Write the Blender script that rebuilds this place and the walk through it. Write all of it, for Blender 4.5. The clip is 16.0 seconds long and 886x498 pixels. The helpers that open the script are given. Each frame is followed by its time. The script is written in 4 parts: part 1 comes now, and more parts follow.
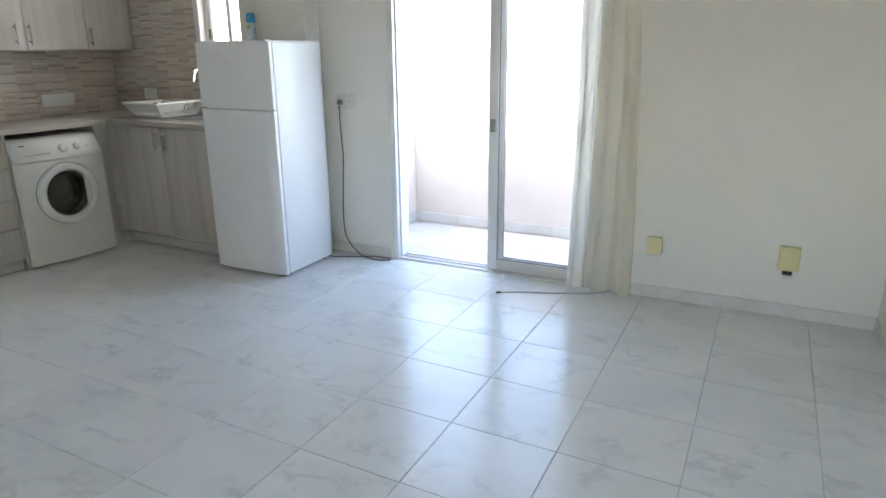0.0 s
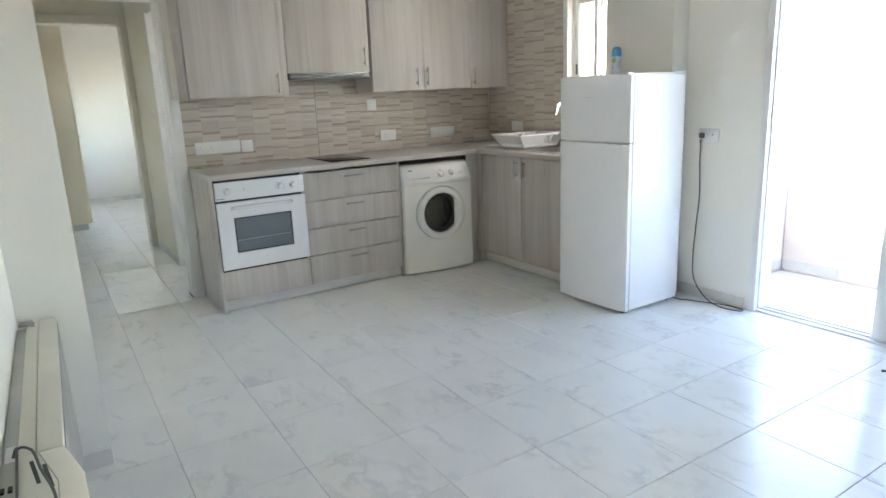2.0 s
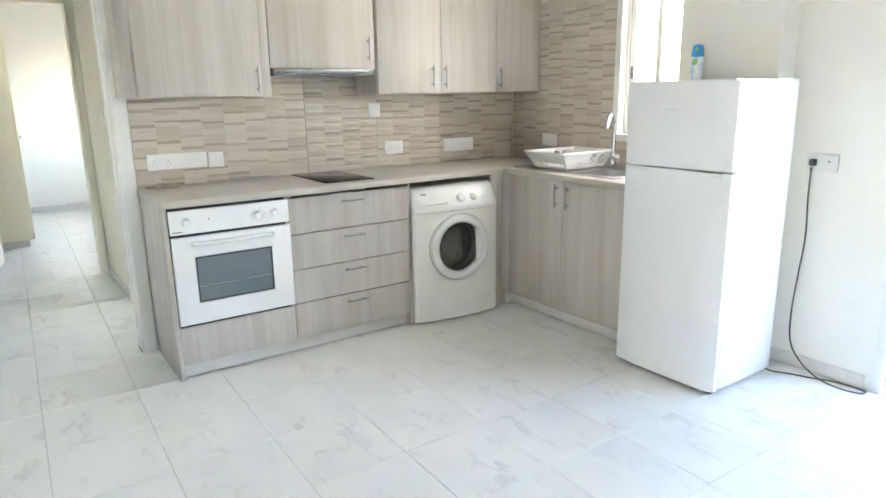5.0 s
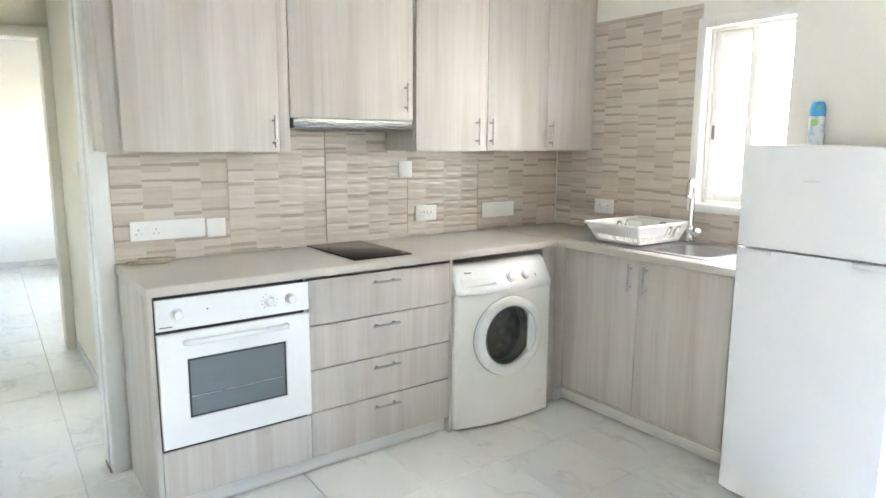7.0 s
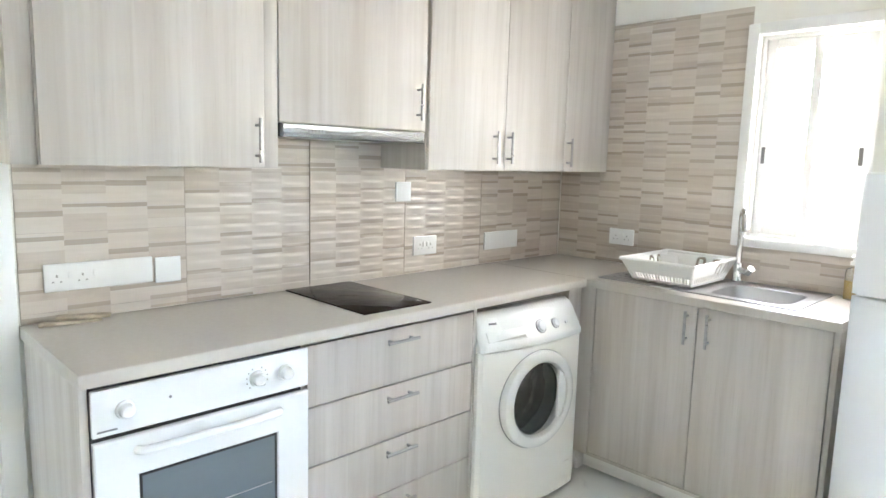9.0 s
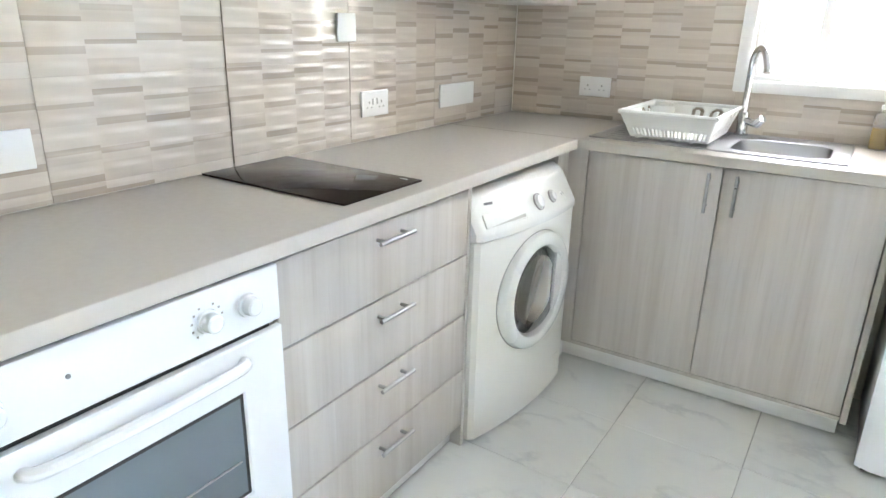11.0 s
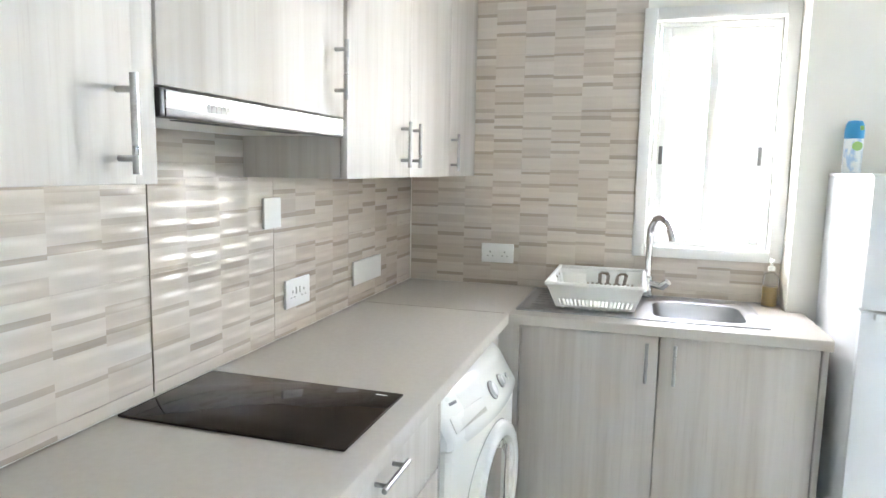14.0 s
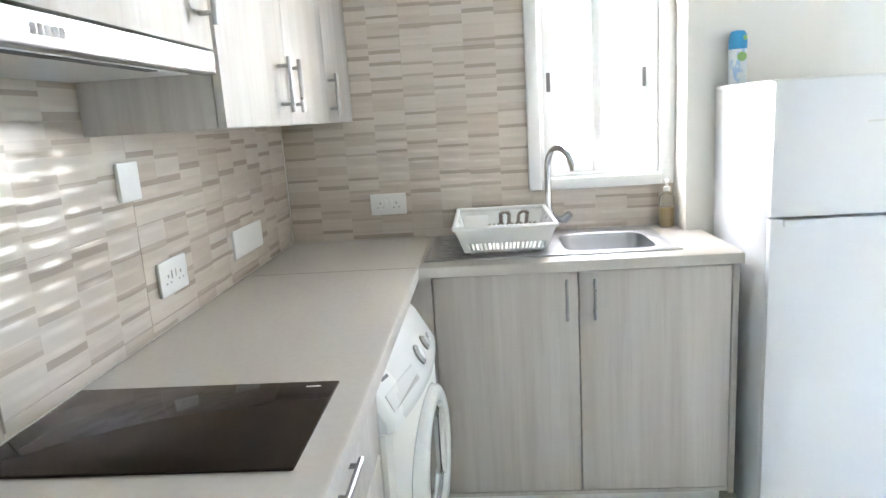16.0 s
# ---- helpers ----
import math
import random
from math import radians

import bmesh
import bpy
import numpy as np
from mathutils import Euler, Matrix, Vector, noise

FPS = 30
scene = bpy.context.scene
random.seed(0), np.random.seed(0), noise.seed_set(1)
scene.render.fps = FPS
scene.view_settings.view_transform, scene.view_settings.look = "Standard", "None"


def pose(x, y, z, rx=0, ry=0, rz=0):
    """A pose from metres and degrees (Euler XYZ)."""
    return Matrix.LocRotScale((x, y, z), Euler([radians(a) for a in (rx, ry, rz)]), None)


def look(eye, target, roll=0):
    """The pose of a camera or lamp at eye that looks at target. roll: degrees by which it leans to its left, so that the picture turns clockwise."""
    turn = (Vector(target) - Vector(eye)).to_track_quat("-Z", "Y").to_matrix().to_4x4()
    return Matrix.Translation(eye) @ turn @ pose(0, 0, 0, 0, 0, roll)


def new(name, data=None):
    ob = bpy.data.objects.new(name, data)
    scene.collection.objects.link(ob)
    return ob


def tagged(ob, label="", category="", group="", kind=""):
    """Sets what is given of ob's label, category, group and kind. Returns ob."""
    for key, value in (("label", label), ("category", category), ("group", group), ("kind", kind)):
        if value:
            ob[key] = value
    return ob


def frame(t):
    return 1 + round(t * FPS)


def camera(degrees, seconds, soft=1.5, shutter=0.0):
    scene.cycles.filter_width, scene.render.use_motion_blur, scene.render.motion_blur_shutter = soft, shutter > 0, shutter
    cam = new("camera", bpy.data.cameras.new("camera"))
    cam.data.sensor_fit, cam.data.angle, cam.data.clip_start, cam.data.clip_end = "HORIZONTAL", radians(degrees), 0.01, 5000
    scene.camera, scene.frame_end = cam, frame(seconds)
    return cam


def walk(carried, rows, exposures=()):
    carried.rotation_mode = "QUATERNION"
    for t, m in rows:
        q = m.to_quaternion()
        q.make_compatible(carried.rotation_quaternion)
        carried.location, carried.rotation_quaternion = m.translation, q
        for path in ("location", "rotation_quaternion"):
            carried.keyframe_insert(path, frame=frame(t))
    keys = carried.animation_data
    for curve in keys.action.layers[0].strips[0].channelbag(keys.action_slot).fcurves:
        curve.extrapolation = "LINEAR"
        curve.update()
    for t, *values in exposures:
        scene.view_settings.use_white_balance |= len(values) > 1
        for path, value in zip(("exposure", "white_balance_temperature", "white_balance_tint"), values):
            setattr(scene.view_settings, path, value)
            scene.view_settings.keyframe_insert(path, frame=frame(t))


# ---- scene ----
cam = camera(68.7, 16.0)
PATH = [
    (0, (0.31, -0.066, 1.413), (-0.547, 1.643, 0.825), -0.5),
    (0.5, (0.298, -0.012, 1.407), (-0.852, 1.527, 0.85), -1.2),
    (1, (0.279, -0.011, 1.417), (-1.063, 1.373, 0.886), -1.4),
    (1.5, (0.259, -0.001, 1.418), (-1.249, 1.213, 0.914), -2.2),
    (2, (0.26, 0.004, 1.422), (-1.375, 1.053, 0.947), -2.4),
    (2.5, (0.254, 0.012, 1.412), (-1.381, 1.062, 0.94), -2.3),
    (3, (0.155, 0.077, 1.4), (-1.461, 1.134, 0.88), -0.9),
    (3.2, (0.09, 0.121, 1.414), (-1.525, 1.18, 0.893), -0.5),
    (5.3, (-0.905, 0.377, 1.452), (-2.496, 1.505, 1.008), -1.2),
    (5.5, (-0.993, 0.373, 1.464), (-2.589, 1.51, 1.067), -1.4),
    (6, (-1.201, 0.415, 1.463), (-2.811, 1.545, 1.103), -1.8),
    (6.5, (-1.396, 0.49, 1.474), (-3.005, 1.63, 1.142), -1.3),
    (7, (-1.571, 0.511, 1.475), (-3.16, 1.683, 1.152), 0.3),
    (7.5, (-1.816, 0.486, 1.488), (-3.333, 1.752, 1.18), -1.1),
    (8, (-2.002, 0.453, 1.481), (-3.487, 1.762, 1.189), 0.2),
    (8.5, (-2.233, 0.519, 1.49), (-3.718, 1.835, 1.236), -0.5),
    (9, (-2.411, 0.581, 1.474), (-3.823, 1.971, 1.203), 1.6),
    (9.5, (-2.588, 0.636, 1.439), (-3.84, 2.132, 0.996), 2.2),
    (9.7, (-2.681, 0.652, 1.425), (-3.885, 2.171, 0.932), 1.4),
    (11.8, (-3.418, 0.895, 1.337), (-4.201, 2.59, 0.619), 2.1),
    (12, (-3.499, 0.902, 1.344), (-4.161, 2.651, 0.635), 1.3),
    (12.5, (-3.61, 0.888, 1.372), (-4.145, 2.706, 0.732), 1.0),
    (13, (-3.624, 0.869, 1.414), (-4.157, 2.739, 0.945), 1.3),
    (13.5, (-3.624, 0.87, 1.447), (-4.176, 2.764, 1.115), 1.3),
    (14, (-3.622, 0.862, 1.467), (-4.189, 2.764, 1.219), 1.1),
    (14.5, (-3.637, 0.855, 1.486), (-4.189, 2.768, 1.305), 0.3),
    (15, (-3.67, 0.86, 1.488), (-4.139, 2.797, 1.322), 0.1),
    (15.5, (-3.728, 0.94, 1.458), (-4.106, 2.89, 1.226), -0.4),
    (16, (-3.819, 1.066, 1.428), (-3.953, 3.021, 1.031), -3.7),
]
EXPOSURES = [(0.0, 4.27, 7400, 14), (1.5, 4.50, 7450, 14), (2.5, 5.04, 7600, 14), (3.2, 5.20, 7600, 14), (5.3, 5.59, 7600, 14), (9.0, 5.86, 7250, 14), (12.5, 5.99, 7050, 13.5), (16.0, 5.83, 6900, 13)]
walk(cam, [(t, look(eye, target, roll)) for t, eye, target, roll in PATH], EXPOSURES)

# ---- daylight ----
SUN_EL, SUN_AZ = radians(50), radians(235)
world = bpy.data.worlds.new("sky")
scene.world = world
world.use_nodes = True
wn = world.node_tree.nodes
sky = wn.new("ShaderNodeTexSky")
sky.sky_type, sky.sun_disc, sky.sun_elevation, sky.sun_rotation = "NISHITA", False, SUN_EL, SUN_AZ
world.node_tree.links.new(sky.outputs[0], wn["Background"].inputs[0])
wn["Background"].inputs[1].default_value = 0.15
sun = new("sun", bpy.data.lights.new("sun", "SUN"))
sun.data.energy, sun.data.angle, sun.data.color = 2.5, radians(0.5), (1.0, 0.95, 0.87)
sun_from = Vector((math.sin(SUN_AZ) * math.cos(SUN_EL), math.cos(SUN_AZ) * math.cos(SUN_EL), math.sin(SUN_EL)))
sun.matrix_world = look(sun_from * 30, (0, 0, 0))


# the sky's light in the kitchen window's opening
pane_light = new("window_daylight", bpy.data.lights.new("window_daylight", "AREA"))
pane_light.data.shape, pane_light.data.size, pane_light.data.size_y = "RECTANGLE", 0.5, 0.9
pane_light.data.energy, pane_light.data.color = 0.60, (0.95, 0.98, 1.0)
pane_light.matrix_world = look((-3.352, 3.90, 1.61), (-3.352, 3.0, 1.61))

# ---- materials ----
def material(name, base=(0.8, 0.8, 0.8), rough=0.5, metal=0.0, second=None, scale=(8, 8, 8), detail=4.0, contrast=(0.35, 0.65),
             bump=0.0, bump_scale=60.0, rough_var=0.08, island=0.0, per_object=0.0, trans=0.0, ior=1.45, spec=0.5, coat=0.0, stretch=None):
    """A surface with a large and a fine variation of colour, gloss and relief."""
    m = bpy.data.materials.new(name)
    m.use_nodes = True
    nt = m.node_tree
    n, l = nt.nodes, nt.links
    b = n["Principled BSDF"]
    b.inputs["Base Color"].default_value = (*base, 1)
    b.inputs["Roughness"].default_value, b.inputs["Metallic"].default_value = rough, metal
    b.inputs["Transmission Weight"].default_value, b.inputs["IOR"].default_value = trans, ior
    b.inputs["Specular IOR Level"].default_value, b.inputs["Coat Weight"].default_value = spec, coat
    co = n.new("ShaderNodeTexCoord")
    info = n.new("ShaderNodeObjectInfo")
    off = n.new("ShaderNodeVectorMath")
    off.operation = "MULTIPLY_ADD"
    l.new(info.outputs["Random"], off.inputs[0])
    off.inputs[1].default_value = (37.0, 53.0, 29.0) if per_object else (0, 0, 0)
    l.new(co.outputs["Object"], off.inputs[2])
    mp = n.new("ShaderNodeMapping")
    mp.inputs["Scale"].default_value = scale
    l.new(off.outputs[0], mp.inputs[0])
    big = n.new("ShaderNodeTexNoise")
    big.inputs["Scale"].default_value, big.inputs["Detail"].default_value = 1.0, detail
    l.new(mp.outputs[0], big.inputs["Vector"])
    colour = None
    if second:
        ramp = n.new("ShaderNodeValToRGB")
        ramp.color_ramp.elements[0].position, ramp.color_ramp.elements[1].position = contrast
        ramp.color_ramp.elements[0].color, ramp.color_ramp.elements[1].color = (*base, 1), (*second, 1)
        l.new(big.outputs[0], ramp.inputs[0])
        colour = ramp.outputs[0]
    if island or per_object:
        hsv = n.new("ShaderNodeHueSaturation")
        if colour:
            l.new(colour, hsv.inputs["Color"])
        else:
            hsv.inputs["Color"].default_value = (*base, 1)
        mr = n.new("ShaderNodeMapRange")
        amount = island or per_object
        mr.inputs["To Min"].default_value, mr.inputs["To Max"].default_value = 1 - amount, 1 + amount
        if island:
            l.new(n.new("ShaderNodeNewGeometry").outputs["Random Per Island"], mr.inputs["Value"])
        else:
            l.new(info.outputs["Random"], mr.inputs["Value"])
        l.new(mr.outputs[0], hsv.inputs["Value"])
        colour = hsv.outputs[0]
    if colour:
        l.new(colour, b.inputs["Base Color"])
    rr = n.new("ShaderNodeMapRange")
    rr.inputs["To Min"].default_value, rr.inputs["To Max"].default_value = max(0.02, rough - rough_var), rough + rough_var
    fine = n.new("ShaderNodeTexNoise")
    fine.inputs["Scale"].default_value, fine.inputs["Detail"].default_value = bump_scale, 3
    if stretch:
        mp2 = n.new("ShaderNodeMapping")
        mp2.inputs["Scale"].default_value = stretch
        l.new(off.outputs[0], mp2.inputs[0])
        l.new(mp2.outputs[0], fine.inputs["Vector"])
    else:
        l.new(co.outputs["Object"], fine.inputs["Vector"])
    l.new(big.outputs[0], rr.inputs["Value"])
    l.new(rr.outputs[0], b.inputs["Roughness"])
    if bump:
        bp = n.new("ShaderNodeBump")
        bp.inputs["Strength"].default_value, bp.inputs["Distance"].default_value = bump, 0.002
        l.new(fine.outputs[0], bp.inputs["Height"])
        l.new(bp.outputs[0], b.inputs["Normal"])
    return m


def marble(name):
    """Glazed white floor tile with soft grey veins and clouds."""
    m = material(name, (0.795, 0.80, 0.765), 0.22, second=(0.73, 0.735, 0.71), scale=(2.2, 3.6, 3.0), contrast=(0.40, 0.75),
                 rough_var=0.06, bump=0.05, bump_scale=9, per_object=0.014)
    nt = m.node_tree
    n, l = nt.nodes, nt.links
    b = n["Principled BSDF"]
    was = b.inputs["Base Color"].links[0].from_socket
    mp = [x for x in n if x.bl_idname == "ShaderNodeMapping"][0]
    warp = n.new("ShaderNodeTexNoise")
    warp.inputs["Scale"].default_value, warp.inputs["Detail"].default_value = 1.2, 7
    warp.inputs["Roughness"].default_value = 0.58
    l.new(mp.outputs[0], warp.inputs["Vector"])
    line = n.new("ShaderNodeMath")
    line.operation = "SUBTRACT"
    line.inputs[1].default_value = 0.5
    l.new(warp.outputs[0], line.inputs[0])
    ab = n.new("ShaderNodeMath")
    ab.operation = "ABSOLUTE"
    l.new(line.outputs[0], ab.inputs[0])
    mr = n.new("ShaderNodeMapRange")
    mr.inputs["From Min"].default_value, mr.inputs["From Max"].default_value = 0.0, 0.04
    mr.inputs["To Min"].default_value, mr.inputs["To Max"].default_value = 0.38, 0.0
    l.new(ab.outputs[0], mr.inputs["Value"])
    patch = n.new("ShaderNodeTexNoise")
    patch.inputs["Scale"].default_value = 1.7
    l.new(mp.outputs[0], patch.inputs["Vector"])
    pr = n.new("ShaderNodeMapRange")
    pr.inputs["From Min"].default_value, pr.inputs["From Max"].default_value = 0.47, 0.64
    l.new(patch.outputs[0], pr.inputs["Value"])
    mul = n.new("ShaderNodeMath")
    mul.operation = "MULTIPLY"
    l.new(mr.outputs[0], mul.inputs[0])
    l.new(pr.outputs[0], mul.inputs[1])
    mix = n.new("ShaderNodeMixRGB")
    l.new(mul.outputs[0], mix.inputs[0])
    l.new(was, mix.inputs[1])
    mix.inputs[2].default_value = (0.43, 0.44, 0.445, 1)
    l.new(mix.outputs[0], b.inputs["Base Color"])
    return m


WALL = material("wall_paint", (0.86, 0.845, 0.785), 0.7, second=(0.83, 0.815, 0.75), scale=(1.3, 1.3, 1.3), bump=0.12, bump_scale=140)
CEIL = material("ceiling_paint", (0.80, 0.80, 0.785), 0.8, second=(0.77, 0.77, 0.755), scale=(1.5, 1.5, 1.5), bump=0.1, bump_scale=120)
CREAM = material("cream_gloss_paint", (0.85, 0.81, 0.70), 0.4, second=(0.82, 0.775, 0.66), scale=(2, 2, 2), bump=0.05, bump_scale=80)
WARDROBE = material("yellow_cream_paint", (0.84, 0.77, 0.60), 0.4, second=(0.81, 0.735, 0.565), scale=(2, 2, 2), bump=0.05, bump_scale=80)
OUTSIDE = material("render_pink", (0.68, 0.595, 0.54), 0.85, second=(0.63, 0.545, 0.49), scale=(2, 2, 2), bump=0.3, bump_scale=90)
GROUND = material("pale_ground", (0.20, 0.185, 0.165), 0.9, second=(0.155, 0.145, 0.13), scale=(0.2, 0.2, 0.2), bump=0.3, bump_scale=8)
MARBLE = marble("floor_tile")
GROUT = material("grout", (0.55, 0.54, 0.52), 0.85, second=(0.41, 0.40, 0.39), scale=(6, 6, 6), bump=0.3, bump_scale=200)
PAVING = material("balcony_tile", (0.56, 0.535, 0.51), 0.5, second=(0.49, 0.465, 0.44), scale=(5, 5, 5), bump=0.1, bump_scale=60, per_object=0.04)
SKIRT = material("skirting_tile", (0.76, 0.75, 0.71), 0.3, second=(0.68, 0.665, 0.63), scale=(5, 5, 9), bump=0.05, per_object=0.03)
def laminate(name):
    """Grey oak print: broad upright bands, fine streaks and short dark pores."""
    m = material(name, (0.595, 0.557, 0.515), 0.52, second=(0.49, 0.447, 0.402), spec=0.35, scale=(9, 9, 0.6), detail=4, contrast=(0.36, 0.68),
                 bump=0.12, bump_scale=1.0, stretch=(300, 300, 9), per_object=0.03)
    n, l = m.node_tree.nodes, m.node_tree.links
    b = n["Principled BSDF"]
    was = b.inputs["Base Color"].links[0].from_socket
    off = [x for x in n if x.bl_idname == "ShaderNodeVectorMath"][0]
    for sc, lo, hi, dark, tint in (((46, 46, 1.6), 0.49, 0.72, 0.32, (0.42, 0.372, 0.323, 1)), ((34, 34, 0.9), 0.52, 0.72, 0.28, (0.665, 0.638, 0.60, 1)), ((190, 190, 7), 0.60, 0.74, 0.20, (0.36, 0.31, 0.265, 1))):
        mp = n.new("ShaderNodeMapping")
        mp.inputs["Scale"].default_value = sc
        l.new(off.outputs[0], mp.inputs[0])
        streak = n.new("ShaderNodeTexNoise")
        streak.inputs["Scale"].default_value, streak.inputs["Detail"].default_value = 1.0, 2
        l.new(mp.outputs[0], streak.inputs["Vector"])
        mr = n.new("ShaderNodeMapRange")
        mr.inputs["From Min"].default_value, mr.inputs["From Max"].default_value = lo, hi
        mr.inputs["To Max"].default_value = dark
        l.new(streak.outputs[0], mr.inputs["Value"])
        mix = n.new("ShaderNodeMixRGB")
        l.new(mr.outputs[0], mix.inputs[0])
        l.new(was, mix.inputs[1])
        mix.inputs[2].default_value = tint
        was = mix.outputs[0]
    l.new(was, b.inputs["Base Color"])
    return m


WOOD = laminate("grey_oak_laminate")
WORKTOP = material("beige_worktop", (0.525, 0.485, 0.435), 0.38, second=(0.51, 0.47, 0.42), scale=(60, 60, 60), bump=0.05, bump_scale=400)
def tile_glaze(name, base, k):
    """Semi-gloss printed glaze with fine lines along the strips."""
    return material(name, base, 0.2, second=tuple(c * k for c in base), scale=(2.5, 2.5, 90), detail=3, contrast=(0.3, 0.72), rough_var=0.05, bump=0.06, bump_scale=1.0, stretch=(25, 25, 420), per_object=0.025, spec=0.38)


TILE_TONES = [tile_glaze("pale_tile_glaze", (0.645, 0.578, 0.505), 0.95), tile_glaze("beige_tile_glaze", (0.615, 0.543, 0.47), 0.94), tile_glaze("sand_tile_glaze", (0.575, 0.50, 0.425), 0.94),
              tile_glaze("brown_tile_glaze", (0.455, 0.385, 0.318), 0.91), tile_glaze("taupe_tile_glaze", (0.51, 0.438, 0.367), 0.93)]
TILE_GROUT = material("wall_grout", (0.56, 0.49, 0.42), 0.8, second=(0.49, 0.42, 0.36), scale=(20, 20, 20))
JOINT = material("dirty_joint", (0.27, 0.225, 0.18), 0.8, second=(0.36, 0.305, 0.25), scale=(20, 20, 20))
WHITE = material("white_enamel", (0.82, 0.83, 0.83), 0.22, second=(0.80, 0.81, 0.81), scale=(3, 3, 3), bump=0.02, bump_scale=50)
FRIDGE = material("white_fridge_steel", (0.84, 0.855, 0.87), 0.3, second=(0.83, 0.845, 0.86), scale=(2, 2, 2), rough_var=0.03)
IVORY = material("ivory_enamel", (0.85, 0.84, 0.785), 0.48, second=(0.835, 0.82, 0.765), scale=(3, 3, 3), rough_var=0.03, spec=0.35)
IVORY_PALE = material("pale_ivory_plastic", (0.835, 0.835, 0.805), 0.26, second=(0.82, 0.82, 0.785), scale=(3, 3, 3), bump=0.02, bump_scale=60)
PLASTIC = material("white_plastic", (0.82, 0.82, 0.80), 0.35, second=(0.80, 0.80, 0.77), scale=(6, 6, 6))
PVC = material("white_window_frame", (0.82, 0.82, 0.80), 0.35, second=(0.79, 0.785, 0.76), scale=(4, 4, 4))
BEIGE = material("beige_heater_enamel", (0.76, 0.735, 0.63), 0.4, second=(0.72, 0.69, 0.585), scale=(4, 4, 4), bump=0.04, bump_scale=70)
HEATER_PLATE = material("pale_grey_plate", (0.56, 0.55, 0.50), 0.45, 0.2, second=(0.50, 0.49, 0.45), scale=(8, 8, 8))
HEATER_FRONT = material("grey_heater_front", (0.36, 0.35, 0.325), 0.5, second=(0.32, 0.31, 0.29), scale=(8, 8, 8))
GREY = material("grey_metal", (0.40, 0.39, 0.35), 0.5, 0.3, second=(0.35, 0.34, 0.31), scale=(8, 8, 8))
STEEL = material("brushed_steel", (0.43, 0.425, 0.42), 0.3, 1.0, second=(0.37, 0.365, 0.36), scale=(4, 4, 60), bump=0.05, bump_scale=1.0, stretch=(20, 400, 400))
CHROME = material("chrome", (0.62, 0.625, 0.635), 0.1, 1.0, rough_var=0.04)
DRUM = material("dark_drum_steel", (0.50, 0.50, 0.495), 0.2, 1.0, second=(0.24, 0.24, 0.235), scale=(30, 30, 30))
HALL = material("hall_cream_paint", (0.83, 0.79, 0.68), 0.6, second=(0.80, 0.755, 0.64), scale=(1.5, 1.5, 1.5), bump=0.1, bump_scale=140)
SINK = material("satin_sink_steel", (0.46, 0.46, 0.465), 0.3, 1.0, second=(0.42, 0.42, 0.425), scale=(3, 3, 3), rough_var=0.03)
HOOD = material("hood_steel", (0.22, 0.22, 0.222), 0.27, 1.0, second=(0.195, 0.195, 0.197), scale=(3, 3, 60), rough_var=0.03)
ALU = material("aluminium_plinth", (0.79, 0.78, 0.755), 0.32, 0.25, second=(0.72, 0.71, 0.685), scale=(3, 3, 30))
RUBBER = material("dark_rubber", (0.10, 0.10, 0.098), 0.55, second=(0.13, 0.13, 0.127))
PULL = material("grey_finger_pull", (0.16, 0.155, 0.15), 0.4, 0.5, second=(0.20, 0.195, 0.19))
BLACK = material("black_plastic", (0.02, 0.02, 0.02), 0.4, second=(0.03, 0.03, 0.03))
CERAMIC = material("black_ceramic_glass", (0.030, 0.021, 0.017), 0.075, second=(0.036, 0.025, 0.02), rough_var=0.03, spec=0.09)
OVEN_GLASS = material("tinted_oven_glass", (0.16, 0.19, 0.205), 0.08, second=(0.13, 0.16, 0.175), scale=(2, 2, 4), rough_var=0.03)
GLASS = material("clear_glass", (1, 1, 1), 0.0, trans=1.0, ior=1.45, rough_var=0.0)
DARK_GLASS = material("porthole_glass", (0.80, 0.81, 0.80), 0.02, trans=1.0, ior=1.12, rough_var=0.01, coat=0.35)
AMBER = material("amber_soap", (0.90, 0.60, 0.12), 0.1, trans=0.35, second=(0.86, 0.55, 0.10))
CLEAR = material("clear_bottle", (0.95, 0.94, 0.9), 0.08, trans=0.85, rough_var=0.02)
BLUE = material("blue_plastic", (0.05, 0.38, 0.72), 0.3, second=(0.04, 0.34, 0.66))
PALE = material("pale_can_label", (0.78, 0.84, 0.86), 0.3, second=(0.40, 0.60, 0.80), scale=(40, 40, 25), contrast=(0.5, 0.62))
GREEN = material("green_print", (0.30, 0.56, 0.20), 0.35, second=(0.36, 0.6, 0.26))
YELLOW = material("yellow_wall_box", (0.80, 0.74, 0.42), 0.5, second=(0.76, 0.69, 0.38), scale=(20, 20, 20))
PRINT = material("grey_print", (0.22, 0.22, 0.23), 0.5)
WIRE = material("dark_cable", (0.10, 0.10, 0.11), 0.5, second=(0.13, 0.13, 0.13))
PALE_WIRE = material("pale_cable", (0.55, 0.54, 0.5), 0.5, second=(0.5, 0.49, 0.45))
DUSTY = material("dusty_offcut", (0.55, 0.47, 0.36), 0.7, second=(0.40, 0.33, 0.25), scale=(25, 25, 25))


